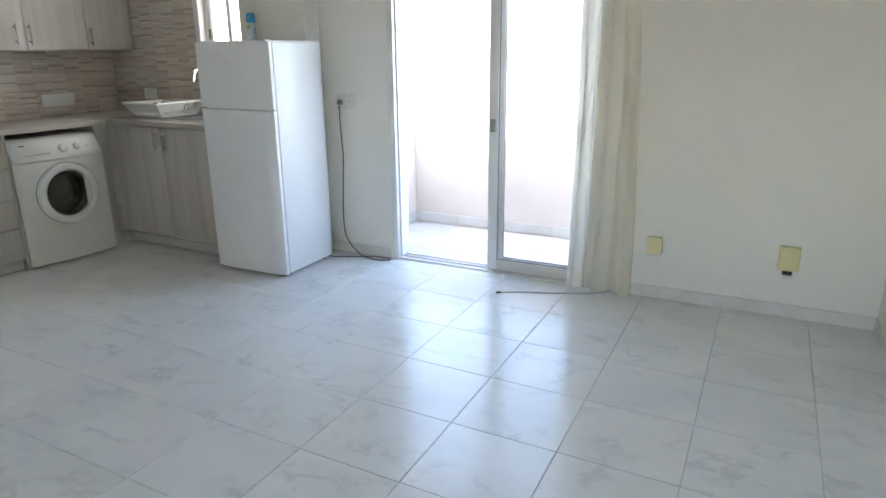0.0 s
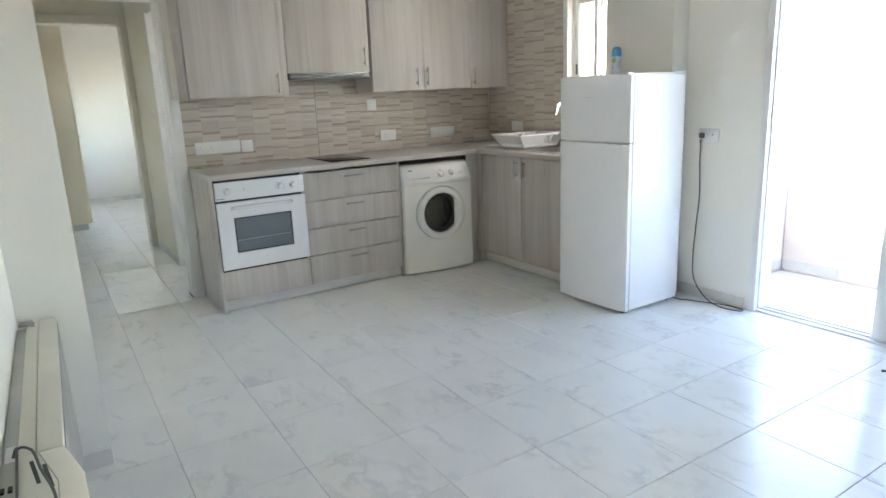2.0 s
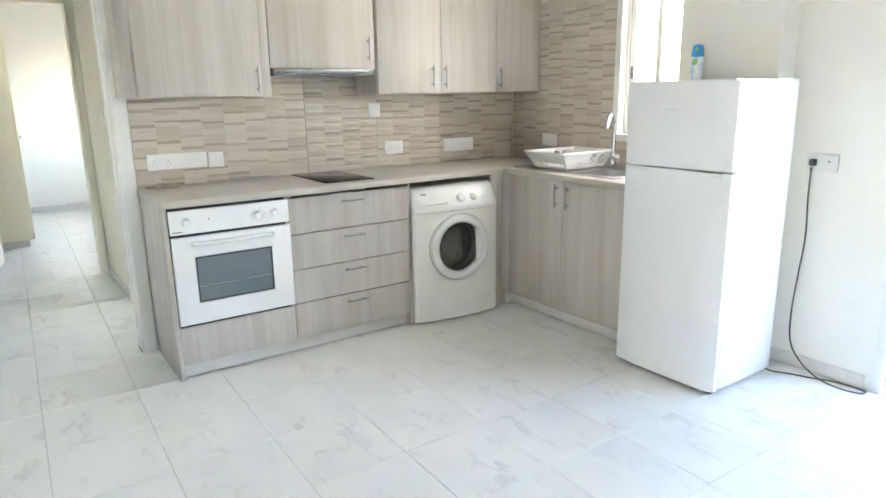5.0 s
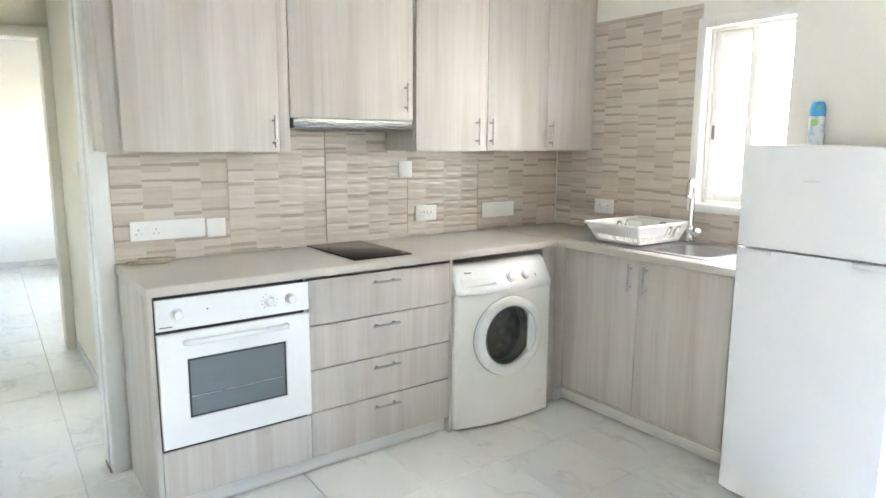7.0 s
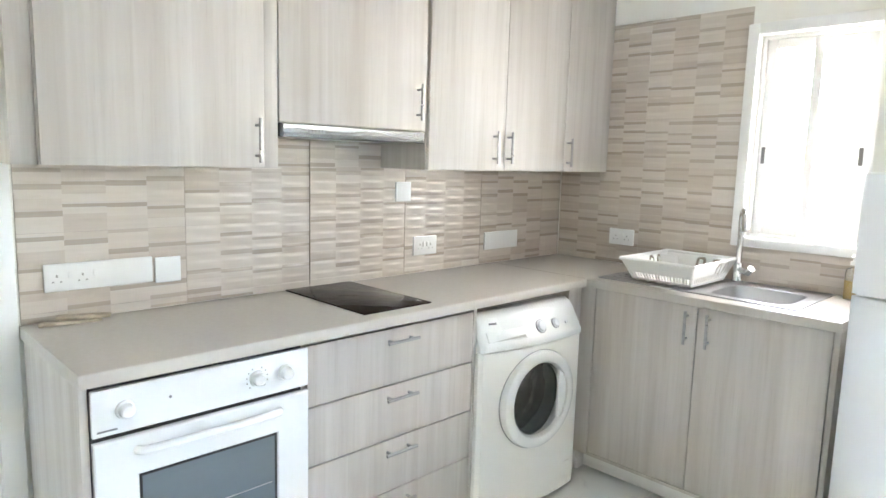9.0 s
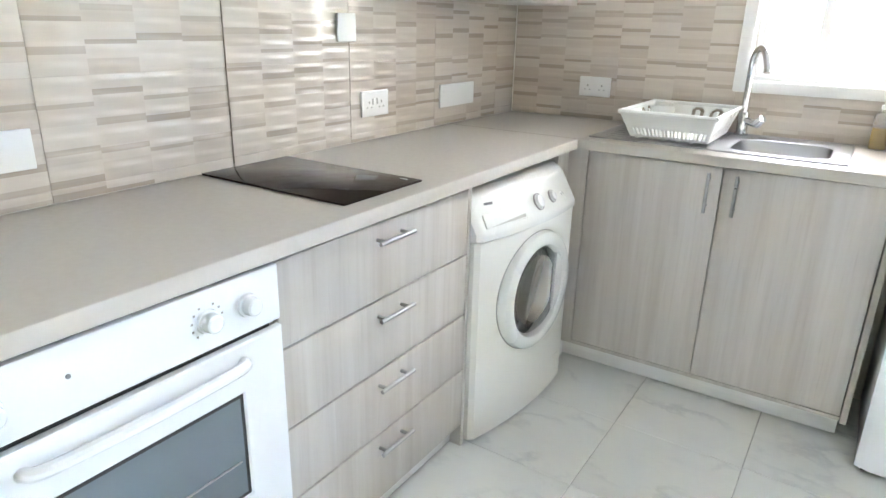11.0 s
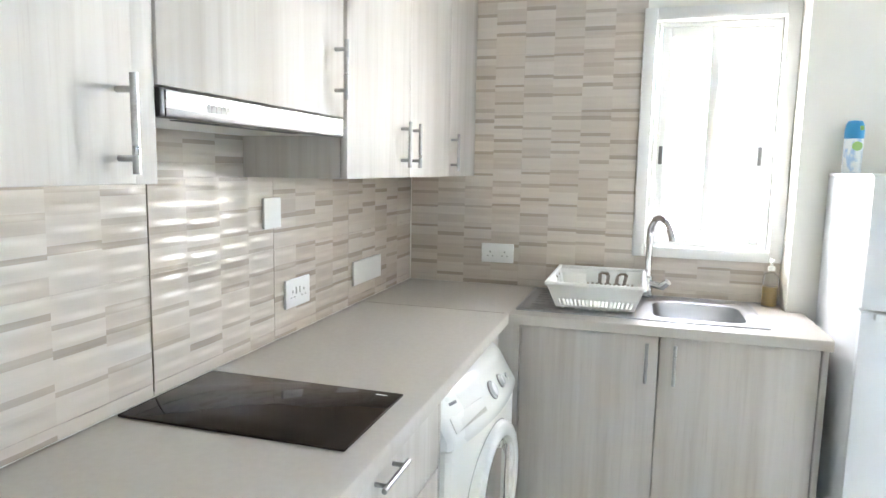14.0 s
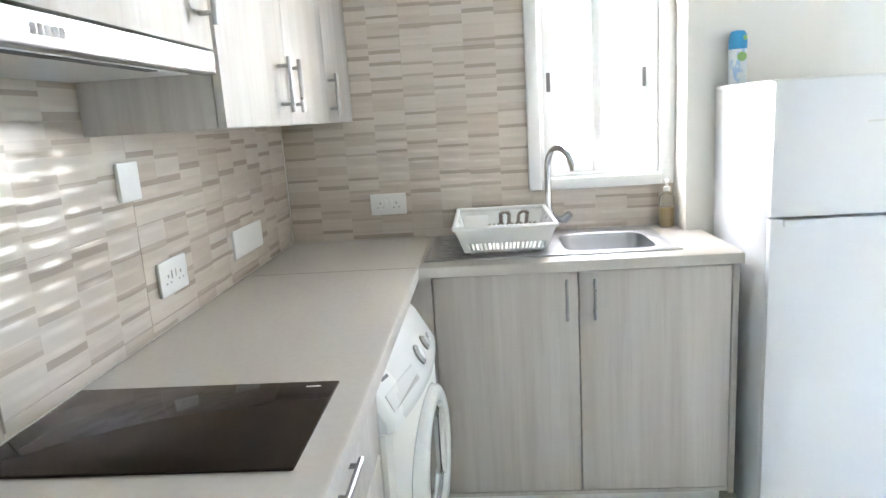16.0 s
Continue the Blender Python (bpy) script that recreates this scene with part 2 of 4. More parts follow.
def fabric(name, colour):
    m = material(name, colour, 0.9, second=tuple(c * 0.94 for c in colour), scale=(5, 5, 2), bump=0.25, bump_scale=500)
    n, l = m.node_tree.nodes, m.node_tree.links
    t = n.new("ShaderNodeBsdfTranslucent")
    t.inputs[0].default_value = (*colour, 1)
    mix = n.new("ShaderNodeMixShader")
    mix.inputs[0].default_value = 0.78
    l.new(n["Principled BSDF"].outputs[0], mix.inputs[1])
    l.new(t.outputs[0], mix.inputs[2])
    l.new(mix.outputs[0], n["Material Output"].inputs[0])
    return m


CURTAIN = fabric("cream_curtain", (0.94, 0.905, 0.815))


# ---- shapes ----
def box(x0, x1, y0, y1, z0, z1, bev=0.0, seg=2):
    bm = bmesh.new()
    bmesh.ops.create_cube(bm, size=1, matrix=Matrix.Translation(((x0 + x1) / 2, (y0 + y1) / 2, (z0 + z1) / 2)) @ Matrix.Diagonal((abs(x1 - x0), abs(y1 - y0), abs(z1 - z0), 1)))
    if bev:
        bmesh.ops.bevel(bm, geom=bm.edges[:], offset=bev, segments=seg, affect="EDGES", profile=0.5)
    return bm


def join(*parts):
    out = parts[0]
    for b in parts[1:]:
        me = bpy.data.meshes.new("tmp")
        b.to_mesh(me)
        out.from_mesh(me)
        bpy.data.meshes.remove(me)
        b.free()
    return out


def moved(bm, m):
    bmesh.ops.transform(bm, matrix=m, verts=bm.verts[:])
    return bm


def rod(a, b, r, sides=12, r2=None):
    a, b = Vector(a), Vector(b)
    bm = bmesh.new()
    d = b - a
    bmesh.ops.create_cone(bm, cap_ends=True, segments=sides, radius1=r, radius2=r if r2 is None else r2, depth=d.length,
                          matrix=Matrix.Translation((a + b) / 2) @ d.to_track_quat("Z", "Y").to_matrix().to_4x4())
    return bm


def lathe(profile, centre, axis="Z", sides=32):
    """Turns (radius, height) pairs about an axis through centre."""
    bm = bmesh.new()
    rings = []
    for r, h in profile:
        rings.append([bm.verts.new((r * math.cos(2 * math.pi * i / sides), r * math.sin(2 * math.pi * i / sides), h)) for i in range(sides)])
    for a, b in zip(rings, rings[1:]):
        for i in range(sides):
            bm.faces.new((a[i], a[(i + 1) % sides], b[(i + 1) % sides], b[i]))
    if profile[0][0] > 1e-5:
        bm.faces.new(rings[0][::-1])
    if profile[-1][0] > 1e-5:
        bm.faces.new(rings[-1])
    bmesh.ops.remove_doubles(bm, verts=bm.verts[:], dist=1e-6)
    turn = {"Z": Matrix(), "X": Matrix.Rotation(radians(90), 4, "Y"), "-Y": Matrix.Rotation(radians(90), 4, "X")}[axis]
    return moved(bm, Matrix.Translation(centre) @ turn)


def ringed(profile, centre, axis="X", sides=40):
    """A closed ring: the profile's last point joins its first."""
    bm = bmesh.new()
    rings = [[bm.verts.new((r * math.cos(2 * math.pi * i / sides), r * math.sin(2 * math.pi * i / sides), h)) for i in range(sides)] for r, h in profile]
    for a, b in zip(rings, rings[1:] + rings[:1]):
        for i in range(sides):
            bm.faces.new((a[i], a[(i + 1) % sides], b[(i + 1) % sides], b[i]))
    turn = {"Z": Matrix(), "X": Matrix.Rotation(radians(90), 4, "Y")}[axis]
    return moved(bm, Matrix.Translation(centre) @ turn)


def smooth_line(points, steps=8):
    """A Catmull-Rom line through the points."""
    p = [Vector(q) for q in points]
    p = [p[0] * 2 - p[1]] + p + [p[-1] * 2 - p[-2]]
    out = []
    for a, b, c, d in zip(p, p[1:], p[2:], p[3:]):
        for i in range(steps):
            t = i / steps
            out.append(0.5 * ((2 * b) + (c - a) * t + (2 * a - 5 * b + 4 * c - d) * t * t + (3 * b - a - 3 * c + d) * t ** 3))
    return out + [p[-2]]


def tube(points, r, sides=8, steps=8):
    line = smooth_line(points, steps) if steps else [Vector(q) for q in points]
    bm = bmesh.new()
    rings = []
    for i, p in enumerate(line):
        d = (line[min(i + 1, len(line) - 1)] - line[max(i - 1, 0)]).normalized()
        u = d.cross(Vector((0.31, 0.17, 0.93))).normalized()
        v = d.cross(u)
        rings.append([bm.verts.new(p + r * (math.cos(2 * math.pi * k / sides) * u + math.sin(2 * math.pi * k / sides) * v)) for k in range(sides)])
    for a, b in zip(rings, rings[1:]):
        for k in range(sides):
            bm.faces.new((a[k], a[(k + 1) % sides], b[(k + 1) % sides], b[k]))
    bm.faces.new(rings[0][::-1])
    bm.faces.new(rings[-1])
    return bm


def prism(outline, axis, a, b):
    """An outline pulled along an axis from a to b: (y, z) pairs along x, (x, z) along y, (x, y) along z."""
    put = {"x": lambda u, v, w: (w, u, v), "y": lambda u, v, w: (u, w, v), "z": lambda u, v, w: (u, v, w)}[axis]
    bm = bmesh.new()
    lo = [bm.verts.new(put(u, v, a)) for u, v in outline]
    hi = [bm.verts.new(put(u, v, b)) for u, v in outline]
    n = len(outline)
    bm.faces.new(lo)
    bm.faces.new(hi)
    for i in range(n):
        bm.faces.new((lo[i], lo[(i + 1) % n], hi[(i + 1) % n], hi[i]))
    return bm


def made(name, bm, mat, smooth=35):
    bmesh.ops.recalc_face_normals(bm, faces=bm.faces[:])
    me = bpy.data.meshes.new(name)
    bm.to_mesh(me)
    bm.free()
    for m in mat if isinstance(mat, (list, tuple)) else (mat,):
        me.materials.append(m)
    if smooth:
        me.shade_smooth()
        me.set_sharp_from_angle(angle=radians(smooth))
    return me


def part(name, bm, mat, parent=None, label=""):
    ob = new(name, made(name, bm, mat))
    if parent is not None:
        ob.parent = parent
        ob.matrix_parent_inverse = Matrix.Translation(-parent.location) if parent.type == "EMPTY" else Matrix()
    return tagged(ob, label)


def thing(name, at, label, category, group="", kind=""):
    ob = new(name)
    ob.location = at
    ob.empty_display_size = 0.05
    return tagged(ob, label, category, group, kind)


def single(name, bm, mat, label, category, group="", kind=""):
    return tagged(part(name, bm, mat), label, category, group, kind)


def structure(name, bm, mat, label, category="wall"):
    return single(name, bm, mat, label, category, kind="structure")


# ---- plan ----
X_HOB, Y_SINK, Y_DOOR = -4.635, 3.713, 3.70     # plaster faces
X_RIGHT, Y_STUB, X_STUB = 0.93, -0.10, -2.487
TOP = 2.75
WIN = (-3.585, -3.11, 1.158, 2.075)             # opening over the sink: x, x, z, z
DOOR = (-1.965, -0.53, 2.15)                    # balcony door: x, x, height
BEDW = (-9.4, -8.0, 0.9, 2.1)                  # bedroom window

structure("ceiling", box(-10.8, 1.1, -2.15, 3.92, TOP, TOP + 0.15), CEIL, "plain white painted plaster ceiling over all rooms", "ceiling")
structure("floor", box(-10.8, 1.1, -2.15, 3.92, -0.22, -0.004), GROUT, "pale marbled ceramic tiles with grey grout lines", "floor")
structure("ground", box(-1500, 1500, -1500, 1500, -3.4, -3.2), GROUND, "pale dusty ground below the flat", "ground")
structure("wall_hob", box(-4.76, X_HOB, 0.948, 3.92, -0.004, TOP), WALL, "white painted wall behind the hob run")
structure("wall_sink", join(box(X_HOB, WIN[0], Y_SINK, 3.92, -0.004, TOP), box(WIN[0], WIN[1], Y_SINK, 3.92, -0.004, WIN[2]), box(WIN[0], WIN[1], Y_SINK, 3.92, WIN[3], TOP),
                            box(WIN[1], -3.06, Y_SINK, 3.92, -0.004, TOP)), WALL, "white painted wall with the kitchen window")
structure("column", box(-3.06, -2.50, 3.55, 3.92, -0.004, TOP), WALL, "white painted column beside the kitchen window", "column")
structure("wall_balcony", join(box(-2.50, DOOR[0], Y_DOOR, 3.92, -0.004, TOP), box(DOOR[0], DOOR[1], Y_DOOR, 3.92, DOOR[2], TOP), box(DOOR[1], 1.1, Y_DOOR, 3.92, -0.004, TOP)),
          WALL, "white painted wall around the sliding balcony door")
BACK = (-0.10, 0.75, 0.75, 1.85)                 # unseen opening added to brighten the balcony wall: x, x, z, z
structure("wall_right", box(X_RIGHT, 1.1, -2.15, Y_DOOR, -0.004, TOP), WALL, "plain white painted side wall")
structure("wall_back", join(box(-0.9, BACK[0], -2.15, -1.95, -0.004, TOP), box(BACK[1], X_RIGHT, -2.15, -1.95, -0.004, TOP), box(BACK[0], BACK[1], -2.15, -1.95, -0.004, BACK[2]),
                            box(BACK[0], BACK[1], -2.15, -1.95, BACK[3], TOP)), WALL, "plain white painted back wall, unseen, with an opening added for light")
structure("wall_recess", box(-0.9, -0.75, -1.95, -0.25, -0.004, TOP), WALL, "plain white painted wall return")
SWING = pose(X_STUB, Y_STUB, 0, 0, 0, -2.1) @ pose(-X_STUB, -Y_STUB, 0)
structure("wall_heater", moved(box(-2.9, -0.75, -0.25, Y_STUB, -0.004, TOP), SWING), WALL, "white painted wall behind the electric heater")
structure("wall_hall_left", box(-6.92, X_STUB, Y_STUB, 0.13, -0.004, TOP), WALL, "white painted wall end beside the hall")
structure("wall_hall_right", join(box(-6.92, -5.72, 1.06, 1.22, -0.004, TOP), box(-5.72, -4.76, 1.06, 1.22, 2.12, TOP)), HALL, "white painted hall wall with a light switch")
structure("wall_hall_end", join(box(-6.92, -6.78, 0.13, 0.20, -0.004, TOP), box(-6.92, -6.78, 0.20, 1.06, 2.20, TOP)), HALL, "white painted wall above the bedroom door")
structure("wall_bedroom_back", box(-10.8, -10.6, -2.15, 2.6, -0.004, TOP), WALL, "white painted bedroom back wall")
structure("wall_bedroom_left", box(-10.6, -6.92, -2.15, -2.0, -0.004, TOP), WALL, "white painted bedroom side wall")
structure("wall_bedroom_front", join(box(-6.92, -6.78, -2.15, Y_STUB, -0.004, TOP), box(-6.92, -6.78, 1.22, 2.6, -0.004, TOP)), WALL, "white painted bedroom partition wall")
structure("wall_bedroom_window", join(box(-10.6, BEDW[0], 2.4, 2.6, -0.004, TOP), box(BEDW[1], -6.92, 2.4, 2.6, -0.004, TOP), box(BEDW[0], BEDW[1], 2.4, 2.6, -0.004, BEDW[2]),
                                      box(BEDW[0], BEDW[1], 2.4, 2.6, BEDW[3], TOP)), WALL, "white painted bedroom wall with a window opening")

structure("wall_bathroom_left", box(-6.0, -5.85, 1.22, 2.6, -0.004, TOP), HALL, "plain cream bathroom side wall")
# out of view; its opening is added to let light into the hall
structure("wall_bathroom_back", join(box(-5.85, -5.75, 2.4, 2.6, -0.004, TOP), box(-4.85, -4.76, 2.4, 2.6, -0.004, TOP), box(-5.75, -4.85, 2.4, 2.6, -0.004, 1.15), box(-5.75, -4.85, 2.4, 2.6, 2.2, TOP)),
          HALL, "plain cream wall of the unseen bathroom with an opening added to light the hall")

structure("wall_hall_entry", box(-4.76, X_HOB, 0.13, 0.948, 2.13, TOP), WALL, "white painted wall over the hall entrance")

# balcony
structure("balcony_floor", box(-2.55, 0.7, 3.92, 4.95, -0.22, -0.024), GROUT, "pale tiled balcony floor", "balcony")
structure("balcony_parapet", box(-2.36, 0.5, 4.75, 4.93, -0.024, 0.745, 0.012), OUTSIDE, "pale rendered balcony parapet with a rounded top edge", "parapet")
structure("balcony_side_left", box(-2.52, -2.36, 3.92, 4.93, -0.024, 0.745, 0.012), OUTSIDE, "pale rendered low side wall of the balcony", "parapet")
structure("balcony_side_right", box(0.5, 0.62, 3.92, 4.93, -0.024, 0.74), OUTSIDE, "pale rendered low side wall of the balcony", "parapet")


# ---- skirting ----
def skirting(name, runs, mat=SKIRT):
    """runs: (axis, fixed face, outward sign, from, to)"""
    base = thing(name, (0, 0, 0), "pale beige ceramic skirting tiles along the wall foot", "skirting", kind="structure")
    for axis, face, out, a, b in runs:
        n = max(1, round((b - a) / 0.424))
        for i in range(n):
            u0, u1 = a + (b - a) * i / n + 0.0012, a + (b - a) * (i + 1) / n - 0.0012
            f0, f1 = sorted((face, face + out * 0.009))
            bm = box(u0, u1, f0, f1, 0.0, 0.072, 0.0015, 1) if axis == "x" else box(f0, f1, u0, u1, 0.0, 0.072, 0.0015, 1)
            part("skirting_tile", bm, mat, base)


skirting("baseboard", [("x", Y_DOOR, -1, -2.49, DOOR[0] - 0.03), ("x", Y_DOOR, -1, DOOR[1] + 0.03, X_RIGHT), ("y", X_RIGHT, -1, -1.94, 3.69),
                       ("x", 3.55, -1, -2.40, -2.50 + 0.009), ("y", -2.50, 1, 3.55, 3.69), ("y", X_STUB, 1, -0.09, 0.13), ("x", Y_STUB, 1, -2.47, -0.75),
                       ("x", 1.06, -1, -6.7, -5.73), ("y", -10.6, 1, -1.9, 2.38)])
skirting("balcony_baseboard", [("x", 4.75, -1, -2.351, 0.5), ("y", -2.36, 1, 3.93, 4.74)], PAVING)


# ---- balcony door ----
def sash(name, parent, x0, x1, y, z0, z1, w, depth, mat=PVC, seal=GREY):
    """A glazed panel of four rails with a pane in it."""
    s = part(name, box(x0, x0 + w, y - depth / 2, y + depth / 2, z0, z1, 0.004), mat, parent)
    part("stile", box(x1 - w, x1, y - depth / 2, y + depth / 2, z0, z1, 0.004), mat, s)
    part("rail", box(x0 + w, x1 - w, y - depth / 2, y + depth / 2, z0, z0 + w, 0.003), mat, s)
    part("rail", box(x0 + w, x1 - w, y - depth / 2, y + depth / 2, z1 - w, z1, 0.003), mat, s)
    g = part("pane", box(x0 + w - 0.004, x1 - w + 0.004, y - 0.003, y + 0.003, z0 + w - 0.004, z1 - w + 0.004), GLASS, s, "clear glass pane")
    g.visible_shadow = False
    part("seal", join(box(x0 + w, x1 - w, y - 0.006, y - 0.0035, z0 + w, z0 + w + 0.007), box(x0 + w, x0 + w + 0.007, y - 0.006, y - 0.0035, z0 + w + 0.007, z1 - w)), seal, s, "thin rubber seal")
    return s


door = thing("door_1", ((DOOR[0] + DOOR[1]) / 2, 3.75, 0), "white framed sliding balcony door, slid half open", "sliding door", kind="structure")
part("frame", join(box(DOOR[0], DOOR[0] + 0.045, 3.685, 3.84, 0.0, DOOR[2], 0.004), box(DOOR[0] + 0.045, DOOR[0] + 0.058, 3.715, 3.725, 0.02, DOOR[2] - 0.05, 0.001)), PVC, door)
part("frame", box(DOOR[1] - 0.045, DOOR[1], 3.685, 3.84, 0.0, DOOR[2], 0.004), PVC, door)
part("frame", box(DOOR[0] + 0.045, DOOR[1] - 0.045, 3.685, 3.84, DOOR[2] - 0.05, DOOR[2], 0.004), PVC, door)
part("track", join(box(DOOR[0] + 0.045, DOOR[1] - 0.045, 3.70, 3.84, -0.004, 0.012), box(DOOR[0] + 0.045, DOOR[1] - 0.045, 3.735, 3.741, 0.012, 0.022), box(DOOR[0] + 0.045, DOOR[1] - 0.045, 3.785, 3.791, 0.012, 0.022)), ALU, door, "dull metal sliding track")
slide = sash("sliding_panel", door, -1.262, -0.575, 3.738, 0.024, 2.095, 0.062, 0.038)
sash("fixed_panel", door, -1.24, -0.575, 3.788, 0.024, 2.095, 0.062, 0.038)
part("latch", join(box(-1.250, -1.212, 3.703, 3.719, 0.92, 1.0, 0.005), box(-1.240, -1.222, 3.692, 3.704, 0.94, 0.98, 0.003)), GREY, slide, "grey latch")

# curtain beside the door
def curtain_mesh():
    bm = bmesh.new()
    nu, nv = 150, 40
    rows = []
    for j in range(nv + 1):
        v = j / nv
        z = 0.03 + 2.30 * v
        row = []
        for i in range(nu + 1):
            u = i / nu
            x0 = -0.70 + 0.02 * math.sin(3 * v) + 0.012 * v
            width = 0.385 - 0.10 * v
            a = 0.034 * (1 - 0.25 * v)
            ph = 2 * math.pi * (3.3 * u + 0.25 * math.sin(5 * u + 1.5 * v))
            sag = 0.045 * max(0, u - 0.55) * (1 - v) ** 4
            row.append(bm.verts.new((x0 + width * u + 0.012 * math.cos(2 * ph), 3.60 + a * math.sin(ph) + 0.01 * noise.noise((u * 6, v * 5, 2)), z - sag + 0.004 * math.sin(9 * u))))
        rows.append(row)
    for a, b in zip(rows, rows[1:]):
        for i in range(nu):
            bm.faces.new((a[i], a[i + 1], b[i + 1], b[i]))
    return bm


curtain = thing("curtain", (-0.5, 3.6, 0), "long cream fabric curtain gathered beside the balcony door", "curtain")
part("cloth", curtain_mesh(), CURTAIN, curtain)
part("rail", join(rod((-2.05, 3.60, 2.345), (-0.25, 3.60, 2.345), 0.012), box(-0.36, -0.34, 3.59, 3.70, 2.33, 2.36), box(-1.96, -1.94, 3.59, 3.70, 2.33, 2.36)), PVC, curtain)

# ---- kitchen window ----
window = thing("window_1", (-3.35, 3.72, 1.1), "white framed sliding kitchen window over the sink", "window", kind="structure")
fx0, fx1, fz0, fz1 = -3.634, -3.0605, 1.115, 2.122
for a in (box(fx0, fx0 + 0.05, 3.69, 3.74, fz0, fz1, 0.005), box(fx1 - 0.05, fx1, 3.69, 3.74, fz0, fz1, 0.005), box(fx0 + 0.05, fx1 - 0.05, 3.69, 3.74, fz1 - 0.05, fz1, 0.005)):
    part("window_frame", a, PVC, window)
part("window_sill", box(fx0 + 0.05, fx1 - 0.05, 3.682, 3.74, fz0, fz0 + 0.045, 0.006), PVC, window)
for a in (box(fx0 + 0.052, fx0 + 0.070, 3.742, 3.83, fz0 + 0.045, fz1 - 0.05, 0.003), box(fx1 - 0.070, fx1 - 0.052, 3.742, 3.83, fz0 + 0.045, fz1 - 0.05, 0.003),
          box(fx0 + 0.070, fx1 - 0.070, 3.742, 3.83, fz1 - 0.068, fz1 - 0.05, 0.003), box(fx0 + 0.070, fx1 - 0.070, 3.742, 3.83, fz0 + 0.045, fz0 + 0.060, 0.003)):
    part("track_frame", a, PVC, window)
left_sash = sash("sash", window, -3.562, -3.330, 3.765, 1.176, 2.053, 0.040, 0.03, PVC, PLASTIC)
right_sash = sash("sash", window, -3.366, -3.134, 3.80, 1.176, 2.053, 0.040, 0.03, PVC, PLASTIC)
part("pull", box(-3.549, -3.534, 3.742, 3.7505, 1.50, 1.575, 0.002), PULL, left_sash, "dark grey finger pull")
part("pull", box(-3.165, -3.150, 3.776, 3.7855, 1.50, 1.575, 0.002), PULL, right_sash, "dark grey finger pull")

# ---- hall and bedroom ----
bed_door = thing("door_2", (-6.85, 0.6, 0), "cream painted bedroom door standing wide open", "door", kind="structure")
part("frame", box(-6.94, -6.755, 1.0, 1.06, 0.0, 2.22, 0.004), CREAM, bed_door)
part("frame", box(-6.94, -6.755, 0.20, 0.25, 0.0, 2.22, 0.004), CREAM, bed_door)
part("frame", box(-6.94, -6.755, 0.25, 1.0, 2.145, 2.22, 0.004), CREAM, bed_door)
leaf = part("leaf", moved(box(0, 0.74, -0.02, 0.02, 0.01, 2.13, 0.003), pose(-6.965, 0.20, 0, 0, 0, 171)), CREAM, bed_door)
part("handle", moved(join(rod((0.68, -0.02, 1.02), (0.68, -0.06, 1.02), 0.009), rod((0.69, -0.06, 1.02), (0.57, -0.06, 1.02), 0.009), box(0.66, 0.70, -0.026, -0.02, 0.92, 1.08, 0.002)), pose(-6.965, 0.20, 0, 0, 0, 171)), STEEL, leaf, "metal lever handle")
bath_door = thing("door_3", (-5.24, 1.2, 0), "white painted frame of an open hall doorway", "door", kind="structure")
part("frame", box(-5.735, -5.69, 1.045, 1.22, 0.0, 2.13, 0.004), PVC, bath_door)
part("frame", box(-4.79, -4.762, 1.06, 1.22, 0.0, 2.13, 0.004), PVC, bath_door)
entry = thing("door_4", (-4.70, 0.55, 0), "white moulded frame of the open hall entrance", "door frame", kind="structure")
part("jamb", join(box(-4.778, -4.700, 0.928, 0.9475, 0.0, 2.10, 0.004), box(-4.698, -4.645, 0.934, 0.9475, 0.0, 2.10, 0.004)), PVC, entry)
# thin white board added to brighten the end of the wall
part("architrave", box(-4.6348, -4.622, 0.936, 1.0, 0.0, 2.13, 0.003), PVC, entry)
part("header", join(box(-4.778, -4.700, 0.131, 0.9275, 2.088, 2.1295, 0.004), box(-4.698, -4.645, 0.131, 0.9335, 2.094, 2.1295, 0.004)), PVC, entry)
wardrobe = thing("wardrobe", (-9.0, 0.3, 0), "cream painted wardrobe with small round knobs", "wardrobe")
part("carcass", box(-9.9, -8.30, -0.05, 0.60, 0.07, 2.5, 0.004), WARDROBE, wardrobe)
part("plinth", box(-9.88, -8.32, -0.04, 0.57, 0.0, 0.07), SKIRT, wardrobe)
for i in range(3):
    d = part("door", box(-9.9 + i * 0.533 + 0.002, -9.9 + (i + 1) * 0.533 - 0.002, 0.60, 0.62, 0.075, 2.49, 0.003), WARDROBE, wardrobe)
    part("knob", lathe([(0.0, 0.03), (0.014, 0.028), (0.016, 0.018), (0.007, 0.008), (0.007, 0.0)], (-9.9 + i * 0.533 + (0.48 if i != 1 else 0.05), 0.62, 1.08), "-Y", 12), PLASTIC, d)
    d.children[0].data.transform(Matrix.Translation((-9.9 + i * 0.533 + (0.48 if i != 1 else 0.05), 0.62, 1.08)) @ Matrix.Rotation(math.pi, 4, "Z") @ Matrix.Translation((-(-9.9 + i * 0.533 + (0.48 if i != 1 else 0.05)), -0.62, -1.08)))
switch = thing("light_switch", (-5.95, 1.06, 1.3), "white plastic light switch on the hall wall", "switch")
part("plate", box(-6.0, -5.914, 1.05, 1.06, 1.27, 1.356, 0.003), PLASTIC, switch)
part("rocker", moved(box(-0.012, 0.012, -0.014, 0, -0.02, 0.02, 0.003), pose(-5.957, 1.052, 1.313, 8)), PLASTIC, switch)

# ---- base units ----
XF = -4.085        # faces of the hob run
YF = 3.150         # face of the sink unit
Z_UNDER, Z_WT = 0.913, 0.950


